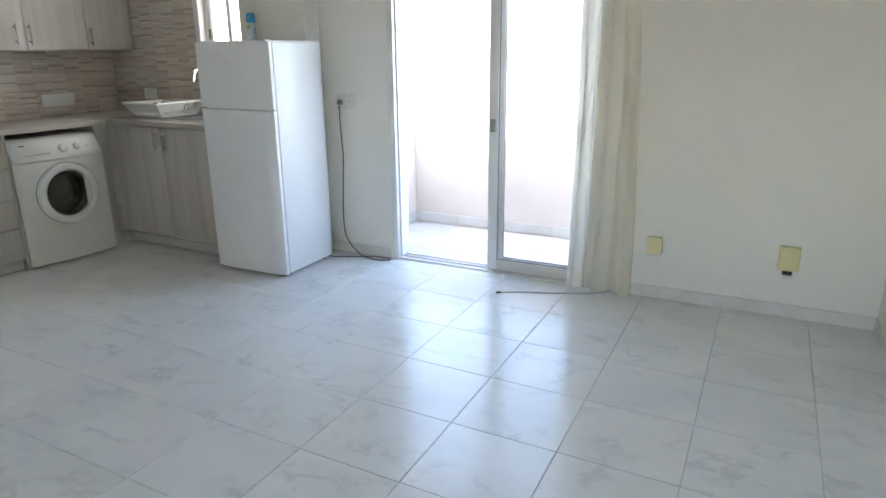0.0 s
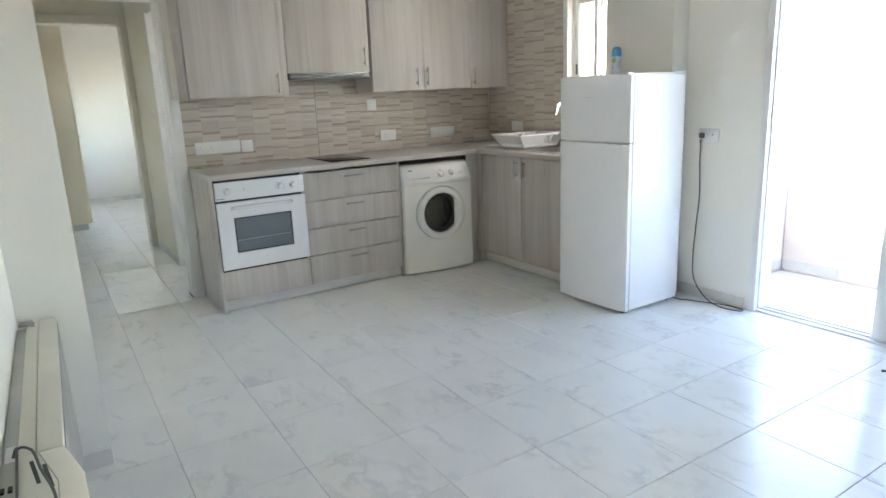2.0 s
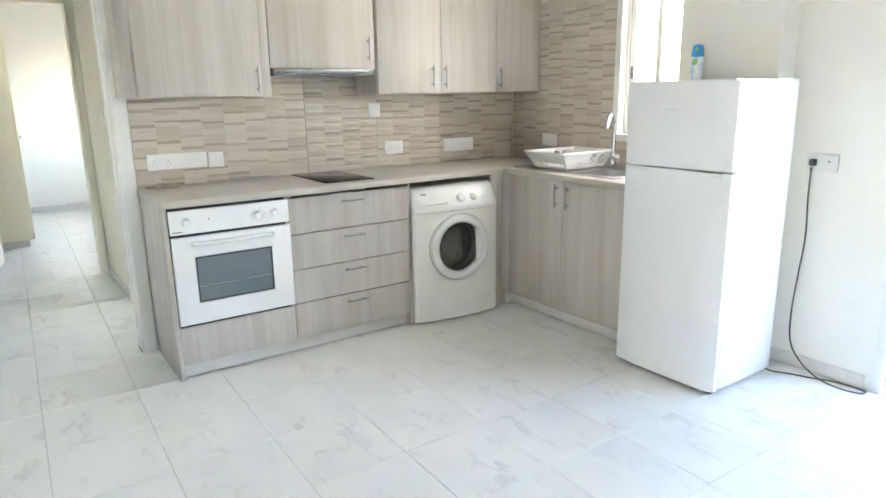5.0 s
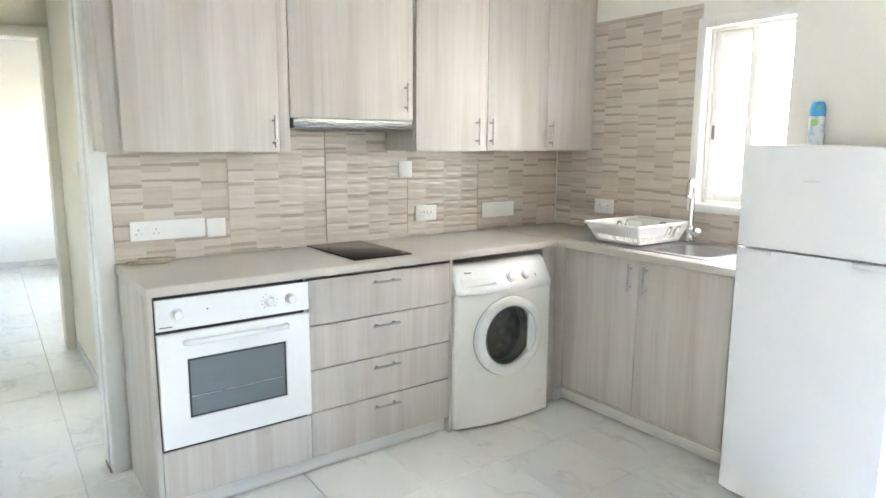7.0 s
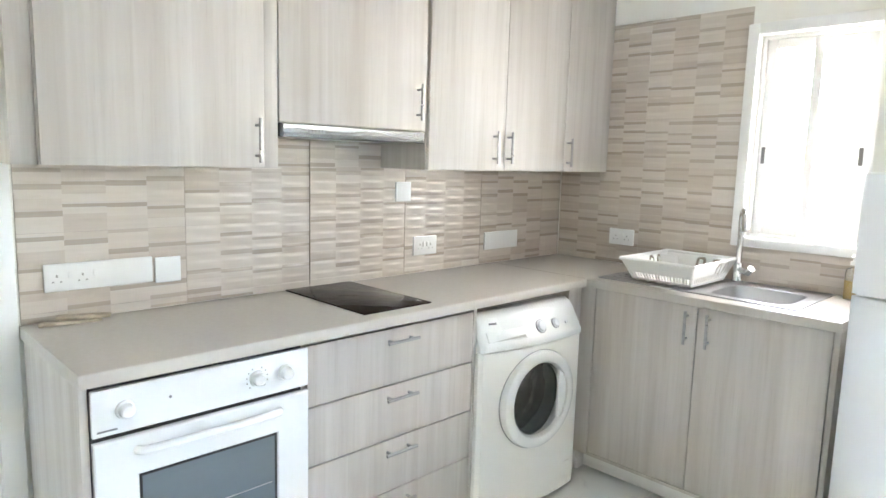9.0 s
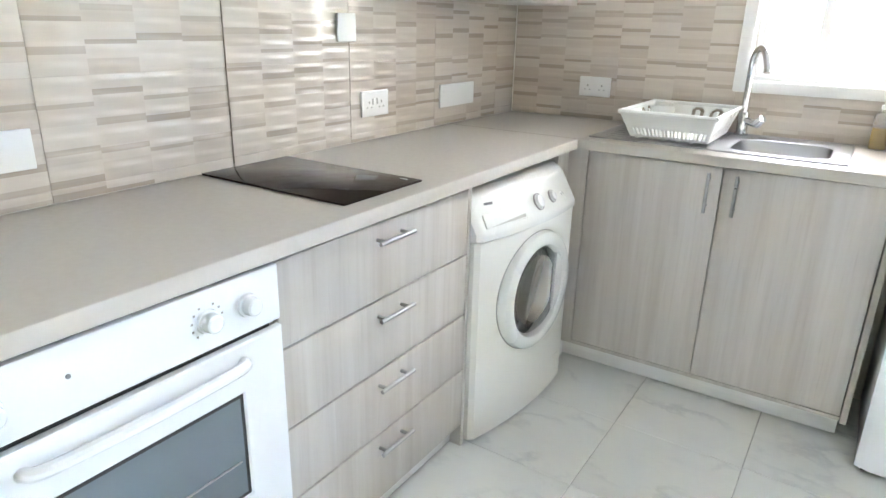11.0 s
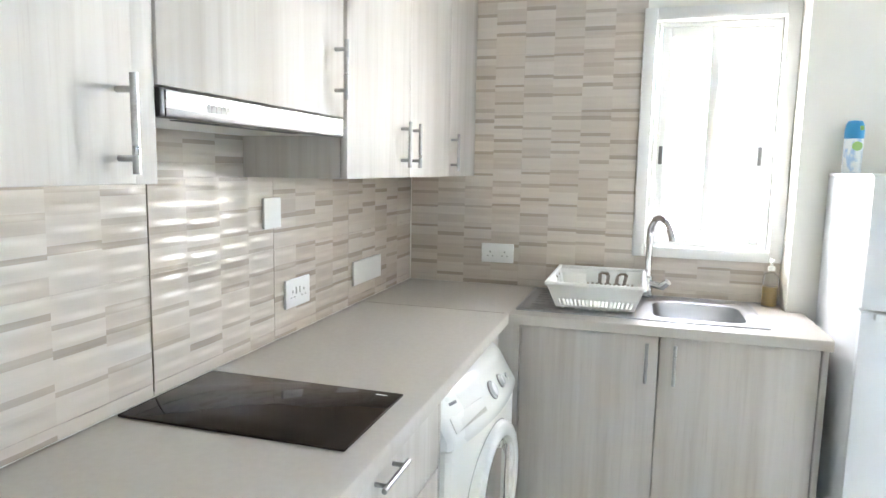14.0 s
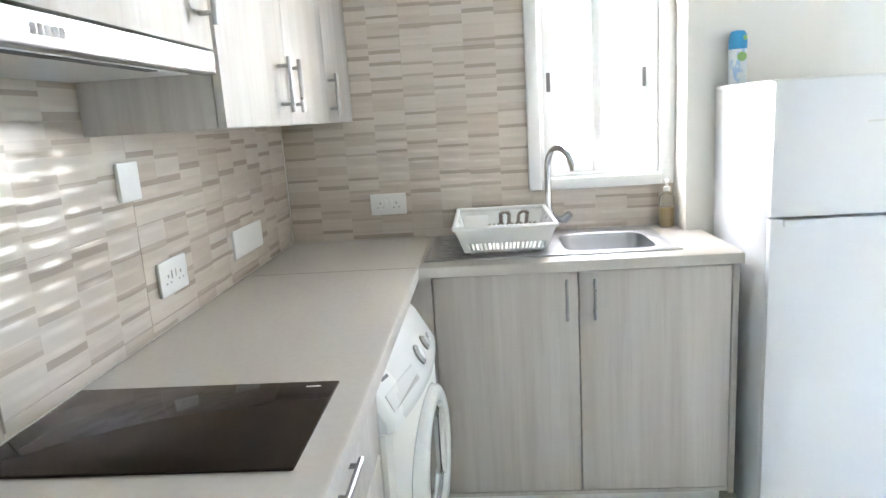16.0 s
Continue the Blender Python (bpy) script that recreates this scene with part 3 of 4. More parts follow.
def bar_handle(name, parent, a, b, out, r=0.006, over=0.022):
    """A steel bar on two posts at a and b, standing off along out."""
    a, b, out = Vector(a), Vector(b), Vector(out)
    d = (b - a).normalized() * over
    return part(name, join(rod(a + out - d, b + out + d, r), rod(a, a + out, r * 0.85, 10), rod(b, b + out, r * 0.85, 10)), STEEL, parent, "brushed steel bar handle")


oven_unit = thing("oven_cabinet", (-4.36, 1.33, 0), "grey oak laminate base unit housing the built-in oven", "cabinet")
part("end_panel", box(-4.62, XF, 1.010, 1.030, 0.0, Z_UNDER, 0.0015), WOOD, oven_unit)
part("carcass", join(box(-4.62, XF - 0.022, 1.632, 1.649, 0.09, Z_UNDER), box(-4.62, XF - 0.022, 1.030, 1.632, 0.09, 0.108)), WOOD, oven_unit)
part("lower_panel", box(XF - 0.018, XF, 1.032, 1.649, 0.085, 0.287, 0.0015), WOOD, oven_unit)
part("plinth", box(-4.145, -4.127, 1.032, 1.652, 0.006, 0.084), ALU, oven_unit, "dull aluminium plinth strip")

drawer_unit = thing("drawer_cabinet", (-4.36, 2.03, 0), "grey oak laminate unit with four drawers", "cabinet")
part("carcass", join(box(-4.62, XF - 0.022, 1.651, 1.667, 0.09, Z_UNDER), box(-4.62, XF, 2.408, 2.424, 0.0, Z_UNDER), box(-4.62, XF - 0.022, 1.667, 2.408, 0.09, 0.106)), WOOD, drawer_unit)
part("plinth", box(-4.145, -4.127, 1.652, 2.408, 0.006, 0.084), ALU, drawer_unit, "dull aluminium plinth strip")
for z0, z1 in ((0.085, 0.292), (0.297, 0.487), (0.492, 0.687), (0.692, 0.891)):
    d = part("drawer", box(XF - 0.018, XF, 1.652, 2.406, z0, z1, 0.0015), WOOD, drawer_unit)
    zc = z1 - 0.042
    bar_handle("handle", d, (XF, 1.980, zc), (XF, 2.076, zc), (0.028, 0, 0))

sink_unit = thing("sink_cabinet", (-3.53, 3.42, 0), "grey oak laminate sink unit with two doors", "cabinet")
part("filler", join(box(-4.62, XF, 3.052, YF + 0.02, 0.0, Z_UNDER), box(XF, -4.008, YF, YF + 0.018, 0.10, Z_UNDER)), WOOD, sink_unit)
part("end_panel", box(-3.028, -3.008, YF, 3.70, 0.09, Z_UNDER, 0.0015), WOOD, sink_unit)
part("carcass", join(box(-4.06, -3.03, YF + 0.02, 3.69, 0.10, 0.118), box(-4.06, -3.03, 3.68, 3.70, 0.10, 0.88), box(-3.53, -3.515, YF + 0.02, 3.68, 0.118, 0.74)), WOOD, sink_unit)
part("plinth", box(-4.084, -3.03, YF + 0.075, YF + 0.090, 0.005, 0.0995), ALU, sink_unit, "dull aluminium plinth strip")
part("plinth_return", box(-4.0845, -4.070, YF + 0.021, YF + 0.074, 0.0, 0.0995), ALU, sink_unit, "dull aluminium plinth strip")
part("bottom_rail", box(-4.003, -3.03, YF, YF + 0.018, 0.10, 0.113), WOOD, sink_unit)
for x0, x1, hx in ((-4.004, -3.527, -3.565), (-3.523, -3.032, -3.474)):
    d = part("door", box(x0, x1, YF, YF + 0.018, 0.116, 0.906, 0.0015), WOOD, sink_unit)
    bar_handle("handle", d, (hx, YF, 0.770), (hx, YF, 0.866), (0, -0.028, 0))

# worktop with a rounded front lip, and a cut-out for the sink
LIP = [(0.0, Z_UNDER), (0.0, Z_WT - 0.010), (0.003, Z_WT - 0.003), (0.010, Z_WT)]
wt = thing("worktop", (-4.3, 2.4, Z_UNDER), "L-shaped beige laminate kitchen worktop with rounded edge", "worktop")
part("hob_run", prism([(-4.046 - u, z) for u, z in LIP] + [(-4.626, Z_WT), (-4.626, Z_UNDER)], "y", 1.002, 3.7045), WORKTOP, wt)
SX0, SX1, SY0, SY1 = -4.03, -3.175, 3.205, 3.665   # sink plate
part("sink_run", join(prism([(3.128 + u, z) for u, z in LIP] + [(SY0 + 0.02, Z_WT), (SY0 + 0.02, Z_UNDER)], "x", -4.0455, -3.002),
                      box(-4.0455, -3.002, SY1 - 0.02, 3.7045, Z_UNDER, Z_WT), box(-4.0455, -3.60, SY0 + 0.02, SY1 - 0.02, Z_UNDER, Z_WT), box(-3.195, -3.002, SY0 + 0.02, SY1 - 0.02, Z_UNDER, Z_WT)), WORKTOP, wt)
part("joint_strip", box(-4.60, -4.056, 3.129, 3.1320, Z_WT, Z_WT + 0.0006), JOINT, wt, "thin dark joint line")

# ---- oven ----
oven = thing("oven", (-4.36, 1.34, 0.29), "white built-in electric oven with a tinted glass door", "oven")
OX = XF + 0.012
part("body", box(-4.58, XF - 0.004, 1.036, 1.630, 0.289, 0.905), BLACK, oven, "black oven casing")
part("control_panel", box(XF - 0.004, OX, 1.034, 1.648, 0.772, 0.893, 0.004), WHITE, oven)


def frame_panel(x0, x1, outer, inner, r=0.004):
    """A flat panel with a rectangular window, its edges eased; outer and inner: y, y, z, z."""
    bm = bmesh.new()

    def loop(x, o, d):
        return [bm.verts.new((x, y, z)) for y, z in ((o[0] + d, o[2] + d), (o[1] - d, o[2] + d), (o[1] - d, o[3] - d), (o[0] + d, o[3] - d))]
    loops = [loop(x0, outer, 0), loop(x1 - r, outer, 0), loop(x1, outer, r), loop(x1, inner, -r), loop(x1 - r, inner, 0), loop(x0, inner, 0)]
    for p, q in zip(loops, loops[1:] + loops[:1]):
        for k in range(4):
            bm.faces.new((p[k], p[(k + 1) % 4], q[(k + 1) % 4], q[k]))
    return bm


odoor = part("door", frame_panel(XF - 0.002, OX + 0.004, (1.034, 1.648, 0.302, 0.758), (1.14, 1.538, 0.412, 0.650)), WHITE, oven)
part("glass", box(XF, OX - 0.001, 1.138, 1.540, 0.410, 0.652), OVEN_GLASS, odoor, "tinted grey door glass")
part("seal", frame_panel(OX - 0.0012, OX + 0.0004, (1.1405, 1.5375, 0.4125, 0.6495), (1.1475, 1.5305, 0.4195, 0.6425), 0.0004), BLACK, odoor, "dark border of the door glass")
part("shelf_line", rod((OX + 0.0, 1.15, 0.497), (OX + 0.0, 1.52, 0.499), 0.0022, 6), STEEL, odoor, "wire shelf behind the glass")
part("handle", tube([(OX, 1.135, 0.718), (OX + 0.026, 1.155, 0.722), (OX + 0.036, 1.25, 0.724), (OX + 0.038, 1.34, 0.724), (OX + 0.036, 1.43, 0.724), (OX + 0.026, 1.525, 0.722), (OX, 1.545, 0.718)], 0.012, 10), WHITE, odoor)
for y in (1.112, 1.475, 1.566):
    part("knob", lathe([(0.024, 0.0), (0.023, 0.006), (0.019, 0.008), (0.0175, 0.024), (0.014, 0.027), (0.0, 0.0275)], (OX, y, 0.832), "X", 24), WHITE, oven)
for a in range(-5, 6):
    if a:
        for y in (1.475,):
            an = radians(a * 27)
            part("dial_mark", box(OX, OX + 0.0006, y + 0.033 * math.sin(an) - 0.002, y + 0.033 * math.sin(an) + 0.002, 0.832 + 0.033 * math.cos(an) - 0.002, 0.832 + 0.033 * math.cos(an) + 0.002), GREY, oven)
part("lamp", lathe([(0.004, 0), (0.004, 0.002), (0.0, 0.003)], (OX, 1.225, 0.838), "X", 10), PRINT, oven, "small indicator lamp")
part("badge", box(OX, OX + 0.0006, 1.045, 1.092, 0.784, 0.789), PRINT, oven, "small grey maker's mark")

# ---- washing machine ----
WY0, WY1, WZ = 2.432, 3.043, 0.872
WC = (2.738, 0.482)


def washer_x(y, z):
    u = (y - (WY0 + WY1) / 2) / ((WY1 - WY0) / 2)
    edge = max(0.0, abs(u) - 0.965) / 0.035
    x = -4.034 + 0.028 * u + 0.032 * (1 - u * u) - 0.012 * edge * edge
    if z > 0.72:
        x += 0.006 - 0.068 * max(0, z - 0.745) / 0.12
    if z > 0.845:
        x -= 0.02 * ((z - 0.845) / 0.027) ** 2
    return x


def washer_front(z0, z1, hole):
    bm = bmesh.new()
    ys = [WY0 + (WY1 - WY0) * i / 48 for i in range(49)]
    zs = [z0 + (z1 - z0) * j / max(2, round((z1 - z0) / 0.0125)) for j in range(max(2, round((z1 - z0) / 0.0125)) + 1)]
    g = [[bm.verts.new((washer_x(y, z), y, z)) for y in ys] for z in zs]
    back = [[bm.verts.new((-4.14, y, z)) for y in (ys[0], ys[-1])] for z in zs]
    for j in range(len(zs) - 1):
        for i in range(48):
            c = ((ys[i] + ys[i + 1]) / 2 - WC[0], (zs[j] + zs[j + 1]) / 2 - WC[1])
            if not (hole and math.hypot(*c) < 0.166):
                bm.faces.new((g[j][i], g[j][i + 1], g[j + 1][i + 1], g[j + 1][i]))
        bm.faces.new((back[j][0], g[j][0], g[j + 1][0], back[j + 1][0]))
        bm.faces.new((g[j][-1], back[j][1], back[j + 1][1], g[j + 1][-1]))
    bm.faces.new([back[0][1]] + g[0][::-1] + [back[0][0]])
    bm.faces.new([back[-1][0]] + g[-1] + [back[-1][1]])
    return bm


washer = thing("washing_machine", (-4.36, 2.735, 0), "ivory front-loading washing machine with a round glass door", "washing machine")
part("body", box(-4.60, -4.138, WY0, WY1, 0.02, WZ - 0.004, 0.004), IVORY, washer)
part("front_panel", washer_front(0.014, 0.718, True), IVORY, washer)
part("control_panel", washer_front(0.722, WZ, False), IVORY_PALE, washer, "white curved control panel")
for y in (WY0 + 0.05, WY1 - 0.05):
    part("foot", lathe([(0.022, 0.0), (0.022, 0.012), (0.012, 0.014), (0.012, 0.03)], (-4.15, y, 0), "Z", 14), BLACK, washer)
    part("foot", lathe([(0.022, 0.0), (0.022, 0.012), (0.012, 0.014), (0.012, 0.03)], (-4.55, y, 0), "Z", 14), BLACK, washer)
WXF = -3.999
TILT = Matrix.Translation((WXF, WC[0], WC[1])) @ Matrix.Rotation(radians(-5.2), 4, "Z") @ Matrix.Translation((-WXF, -WC[0], -WC[1]))   # the front is turned a little
ring = part("door", moved(ringed([(0.212, -0.034), (0.212, 0.006), (0.208, 0.015), (0.198, 0.021), (0.180, 0.023), (0.166, 0.019), (0.157, 0.006), (0.156, -0.018)], (WXF, *WC), "X", 64), TILT), IVORY_PALE, washer, "white round door ring")
porthole = part("glass", moved(lathe([(0.157, 0.0), (0.149, 0.008), (0.125, 0.0), (0.10, -0.03), (0.0, -0.045)], (WXF, *WC), "X", 48), TILT), DARK_GLASS, ring, "smoked door glass")
porthole.visible_shadow = False
part("grip", moved(prism([(WC[0] + 0.112, WC[1] - 0.11), (WC[0] + 0.155, WC[1] - 0.07), (WC[0] + 0.160, WC[1] + 0.07), (WC[0] + 0.112, WC[1] + 0.11)], "x", WXF + 0.002, WXF + 0.014), TILT), IVORY_PALE, ring, "flat door grip")
# flat ring on the front; its grey gives the shade of the door gap
gap = bmesh.new()
turns = [2 * math.pi * i / 96 for i in range(96)]
inner = [gap.verts.new((washer_x(WC[0] + 0.208 * math.cos(a), WC[1] + 0.208 * math.sin(a)) + 0.0008, WC[0] + 0.208 * math.cos(a), WC[1] + 0.208 * math.sin(a))) for a in turns]
outer = [gap.verts.new((washer_x(WC[0] + 0.2148 * math.cos(a), WC[1] + 0.2148 * math.sin(a)) + 0.0008, WC[0] + 0.2148 * math.cos(a), WC[1] + 0.2148 * math.sin(a))) for a in turns]
for i in range(96):
    gap.faces.new((inner[i], outer[i], outer[(i + 1) % 96], inner[(i + 1) % 96]))
part("door_gap", gap, GREY, washer, "thin flat grey ring drawn for the shaded gap round the door")
drum = part("drum", lathe([(0.17, 0.0), (0.19, -0.06), (0.19, -0.30), (0.05, -0.31), (0.0, -0.29)], (WXF - 0.06, *WC), "X", 40), DRUM, washer, "steel drum")
part("gasket", ringed([(0.155, 0.03), (0.165, 0.0), (0.172, -0.03), (0.150, -0.02), (0.143, 0.005), (0.146, 0.03)], (WXF - 0.04, *WC), "X", 40), RUBBER, washer, "dark rubber door gasket")
for k in range(3):
    an = radians(80 + 120 * k)
    part("paddle", moved(prism([(-0.03, 0.19), (0.0, 0.115), (0.03, 0.19)], "x", -0.30, -0.08), Matrix.Translation((WXF - 0.06, WC[0], WC[1])) @ Matrix.Rotation(an, 4, "X")), STEEL, drum)
for k in range(6):
    part("rib", moved(box(-0.012, 0.0, -0.010, 0.010, 0.03, 0.165, 0.004), Matrix.Translation((WXF - 0.345, WC[0], WC[1])) @ Matrix.Rotation(radians(20 + 60 * k), 4, "X")), STEEL, drum)
part("drawer", moved(box(-0.012, 0.0012, -0.100, 0.100, -0.018, 0.026, 0.001), pose(washer_x(2.566, 0.776), 2.566, 0.776, 0, -29, -12)), IVORY_PALE, washer, "detergent drawer front")
# shade of the dent is put in as a pale grey wedge
part("drawer_grip", moved(prism([(-0.085, -0.008), (0.09, -0.005), (0.09, 0.006)], "x", 0.0, 0.0035), pose(washer_x(2.566, 0.768) - 0.0005, 2.566, 0.768, 0, -29, -12)), HEATER_PLATE, washer, "grey wedge giving the shade of the dented drawer grip")
part("badge", moved(box(0.0, 0.002, -0.018, 0.018, -0.004, 0.004), pose(washer_x(2.515, 0.826) - 0.0005, 2.515, 0.826, 0, -32, -18)), PRINT, washer, "small grey maker's mark")
for y, r in ((2.757, 0.023), (2.852, 0.018)):
    k = part("knob", moved(lathe([(r * 1.25, 0.0), (r * 1.25, 0.004), (r, 0.005), (r * 0.92, 0.014), (r * 0.7, 0.016), (0.0, 0.016)], (0, 0, 0), "X", 24), pose(washer_x(y, 0.79) - 0.002, y, 0.79, 0, -30, (y - 2.745) * 55)), WHITE, washer)
    part("knob_ring", moved(ringed([(r * 1.3, 0.0), (r * 1.3, 0.005), (r * 1.18, 0.005), (r * 1.18, 0.0)], (0, 0, 0), "X", 24), pose(washer_x(y, 0.79) - 0.001, y, 0.79, 0, -30, (y - 2.745) * 55)), STEEL, k, "chrome ring")
part("filter_flap", moved(box(-0.004, 0.0015, -0.045, 0.045, -0.034, 0.034, 0.001), pose(washer_x(2.945, 0.10), 2.945, 0.10, 0, 0, -2)), IVORY, washer, "small square pump filter flap")
part("button", moved(box(0, 0.006, -0.012, 0.012, -0.006, 0.006, 0.002), pose(washer_x(2.93, 0.785), 2.93, 0.785, 0, -30, 12)), WHITE, washer)

# ---- hob ----
hob = thing("hob", (-4.36, 2.05, Z_WT), "black ceramic glass two-ring hob set in the worktop", "hob")
part("glass", box(-4.615, -4.108, 1.89, 2.20, Z_WT, Z_WT + 0.006, 0.002), CERAMIC, hob)
part("badge", box(-4.165, -4.138, 2.174, 2.178, Z_WT + 0.006, Z_WT + 0.0064), PLASTIC, hob, "small pale maker's mark")

# ---- wall units ----
UF, UZ0, UZ1 = -4.330, 1.434, 2.36
UB = X_HOB + 0.0005


def wall_unit(label, y0, y1, z0, doors, handles, hz):
    c = thing("wall_cabinet", (-4.5, (y0 + y1) / 2, z0), label, "cabinet", "wall cabinets over the worktop")
    for name, bm in (("side_panel", box(UB, UF - 0.02, y0, y0 + 0.016, z0, UZ1)), ("side_panel", box(UB, UF - 0.02, y1 - 0.016, y1, z0, UZ1)), ("bottom_panel", box(UB, UF - 0.02, y0 + 0.016, y1 - 0.016, z0, z0 + 0.016)),
                     ("top_panel", box(UB, UF - 0.02, y0 + 0.016, y1 - 0.016, UZ1 - 0.016, UZ1)), ("back_panel", box(UB, UB + 0.008, y0 + 0.016, y1 - 0.016, z0 + 0.016, UZ1 - 0.016))):
        part(name, bm, WOOD, c)
    for (a, b), hy in zip(doors, handles):
        d = part("door", box(UF - 0.018, UF, a + 0.0015, b - 0.0015, z0 + 0.001, UZ1, 0.0015), WOOD, c)
        bar_handle("handle", d, (UF, hy, hz), (UF, hy, hz + 0.096), (0.03, 0, 0))
    return c


u1 = wall_unit("grey oak laminate wall cabinet with one door", 1.014, 1.652, UZ0, [(1.014, 1.652)], [1.620], 1.472)
part("filler", box(UB, UF - 0.03, 0.955, 1.013, UZ0, UZ1), WOOD, u1, "narrow side filler panel")
part("side_panel", box(UB, UF - 0.004, 1.6525, 1.700, UZ0, UZ1, 0.001), WOOD, u1)
wall_unit("grey oak laminate wall cabinet above the extractor", 1.701, 2.356, 1.584, [(1.701, 2.356)], [2.308], 1.646)
wall_unit("grey oak laminate wall cabinet with two doors", 2.374, 3.301, UZ0, [(2.374, 2.843), (2.843, 3.301)], [2.765, 2.862], 1.488)
wall_unit("grey oak laminate corner wall cabinet with one door", 3.302, 3.703, UZ0, [(3.302, 3.703)], [3.325], 1.480)

hood = thing("extractor_hood", (-4.47, 2.03, 1.55), "slim pull-out extractor hood with a steel front", "extractor hood")
part("body", box(UB, UF - 0.02, 1.708, 2.350, 1.546, 1.582), GREY, hood, "grey metal casing")
front = part("front", prism([(UF - 0.020, 1.537), (UF + 0.001, 1.537), (UF + 0.003, 1.541), (UF + 0.003, 1.579), (UF - 0.020, 1.579)], "y", 1.716, 2.345), HOOD, hood, "brushed steel front")
part("end_cap", box(UF - 0.020, UF + 0.002, 1.702, 1.7155, 1.537, 1.582, 0.002), BLACK, hood, "black plastic end cap")
part("filter", box(UB + 0.03, UF - 0.04, 1.74, 2.32, 1.539, 1.5458), ALU, hood, "grey filter mesh")
part("slot", box(UF - 0.060, UF - 0.041, 1.80, 2.20, 1.5375, 1.5389), BLACK, hood, "dark pull slot under the front")
marks = [box(UF + 0.0029, UF + 0.0036, 1.816 + 0.0135 * i, 1.826 + 0.0135 * i, 1.552, 1.5655) for i in range(5)]
part("makers_mark", join(*marks), PRINT, front, "dark printed maker's mark")

# ---- sockets and switches on the tiles ----
def faceplate(name, wall, u, z, w, h, sockets, label, category="socket", switch_at=()):
    """A bevelled plate, with three-pin sockets at the offsets given from its left edge, seen from the room."""
    if wall == "hob":
        m = pose(-4.6265, u, z, 0, 0, 90)     # local x runs along +y
    else:
        m = pose(u, 3.7045, z, 0, 0, 0)
    t = thing(name, m.translation, label, category)
    part("plate", moved(box(0, w, -0.009, 0, -h / 2, h / 2, 0.003), m), PLASTIC, t)
    for s in sockets:
        holes = [(-0.0028 + s, 0.0028 + s, 0.006, 0.014), (s - 0.014, s - 0.008, -0.010, -0.006), (s + 0.008, s + 0.014, -0.010, -0.006)]
        for a, b, c, d in holes:
            part("pin_hole", moved(box(a, b, -0.0096, -0.008, c - 0.005, d - 0.005), m), GREY, t)
    for s in switch_at:
        part("rocker", moved(box(s - 0.006, s + 0.006, -0.0125, -0.0085, -0.004, 0.018, 0.0015), m), PLASTIC, t)
    return t


faceplate("wall_socket", "hob", 1.071, 1.086, 0.320, 0.086, (0.035, 0.107), "long white plate with two sockets on the tiles", switch_at=(0.071, 0.143))
faceplate("wall_switch", "hob", 1.400, 1.080, 0.086, 0.086, (), "square white blank plate on the tiles", "switch")
faceplate("wall_switch", "hob", 2.452, 1.330, 0.088, 0.088, (), "square white cooker switch plate on the tiles", "switch")
faceplate("wall_socket", "hob", 2.563, 1.077, 0.147, 0.088, (0.040, 0.107), "white twin socket on the tiles", switch_at=(0.062, 0.085))
faceplate("wall_switch", "hob", 3.052, 1.068, 0.264, 0.092, (), "long white blank plate on the tiles", "switch")
faceplate("wall_socket", "sink", -4.285, 1.093, 0.146, 0.086, (0.040, 0.106), "white twin socket on the tiles beside the sink", switch_at=(0.062, 0.084))

# ---- sink and tap ----
sink = thing("sink", (-3.6, 3.43, Z_WT), "inset stainless steel sink with drainer", "sink")


def rounded(cx, cy, a, b, n, power, z):
    out = []
    for i in range(n):
        t = 2 * math.pi * i / n
        c, s = math.cos(t), math.sin(t)
        out.append((cx + a * math.copysign(abs(c) ** (2 / power), c), cy + b * math.copysign(abs(s) ** (2 / power), s), z))
    return out


def sink_bowl():
    bm = bmesh.new()
    n = 64
    cx, cy, a, b = -3.388, 3.415, 0.158, 0.160
    zt = Z_WT + 0.004
    rings = []
    outer = []
    for i in range(n):
        t = 2 * math.pi * i / n
        c, s = math.cos(t), math.sin(t)
        k = 1 / max(abs(c), abs(s))
        outer.append((cx + c * k * (0.217 if c > 0 else 0.217), cy + s * k * (0.247 if s > 0 else 0.213), zt))
    for ring_ in (outer, rounded(cx, cy, a + 0.012, b + 0.012, n, 5, zt + 0.002), rounded(cx, cy, a, b, n, 5, zt - 0.004), rounded(cx, cy, a - 0.008, b - 0.008, n, 5, zt - 0.05),
                  rounded(cx, cy, a - 0.018, b - 0.018, n, 4.5, zt - 0.13), rounded(cx, cy, a - 0.05, b - 0.05, n, 4, zt - 0.15), rounded(cx, cy, 0.03, 0.03, n, 2, zt - 0.156)):
        rings.append([bm.verts.new(p) for p in ring_])
    for p, q in zip(rings, rings[1:]):
        for i in range(n):
            bm.faces.new((p[i], p[(i + 1) % n], q[(i + 1) % n], q[i]))
    bm.faces.new(rings[-1])
    return bm


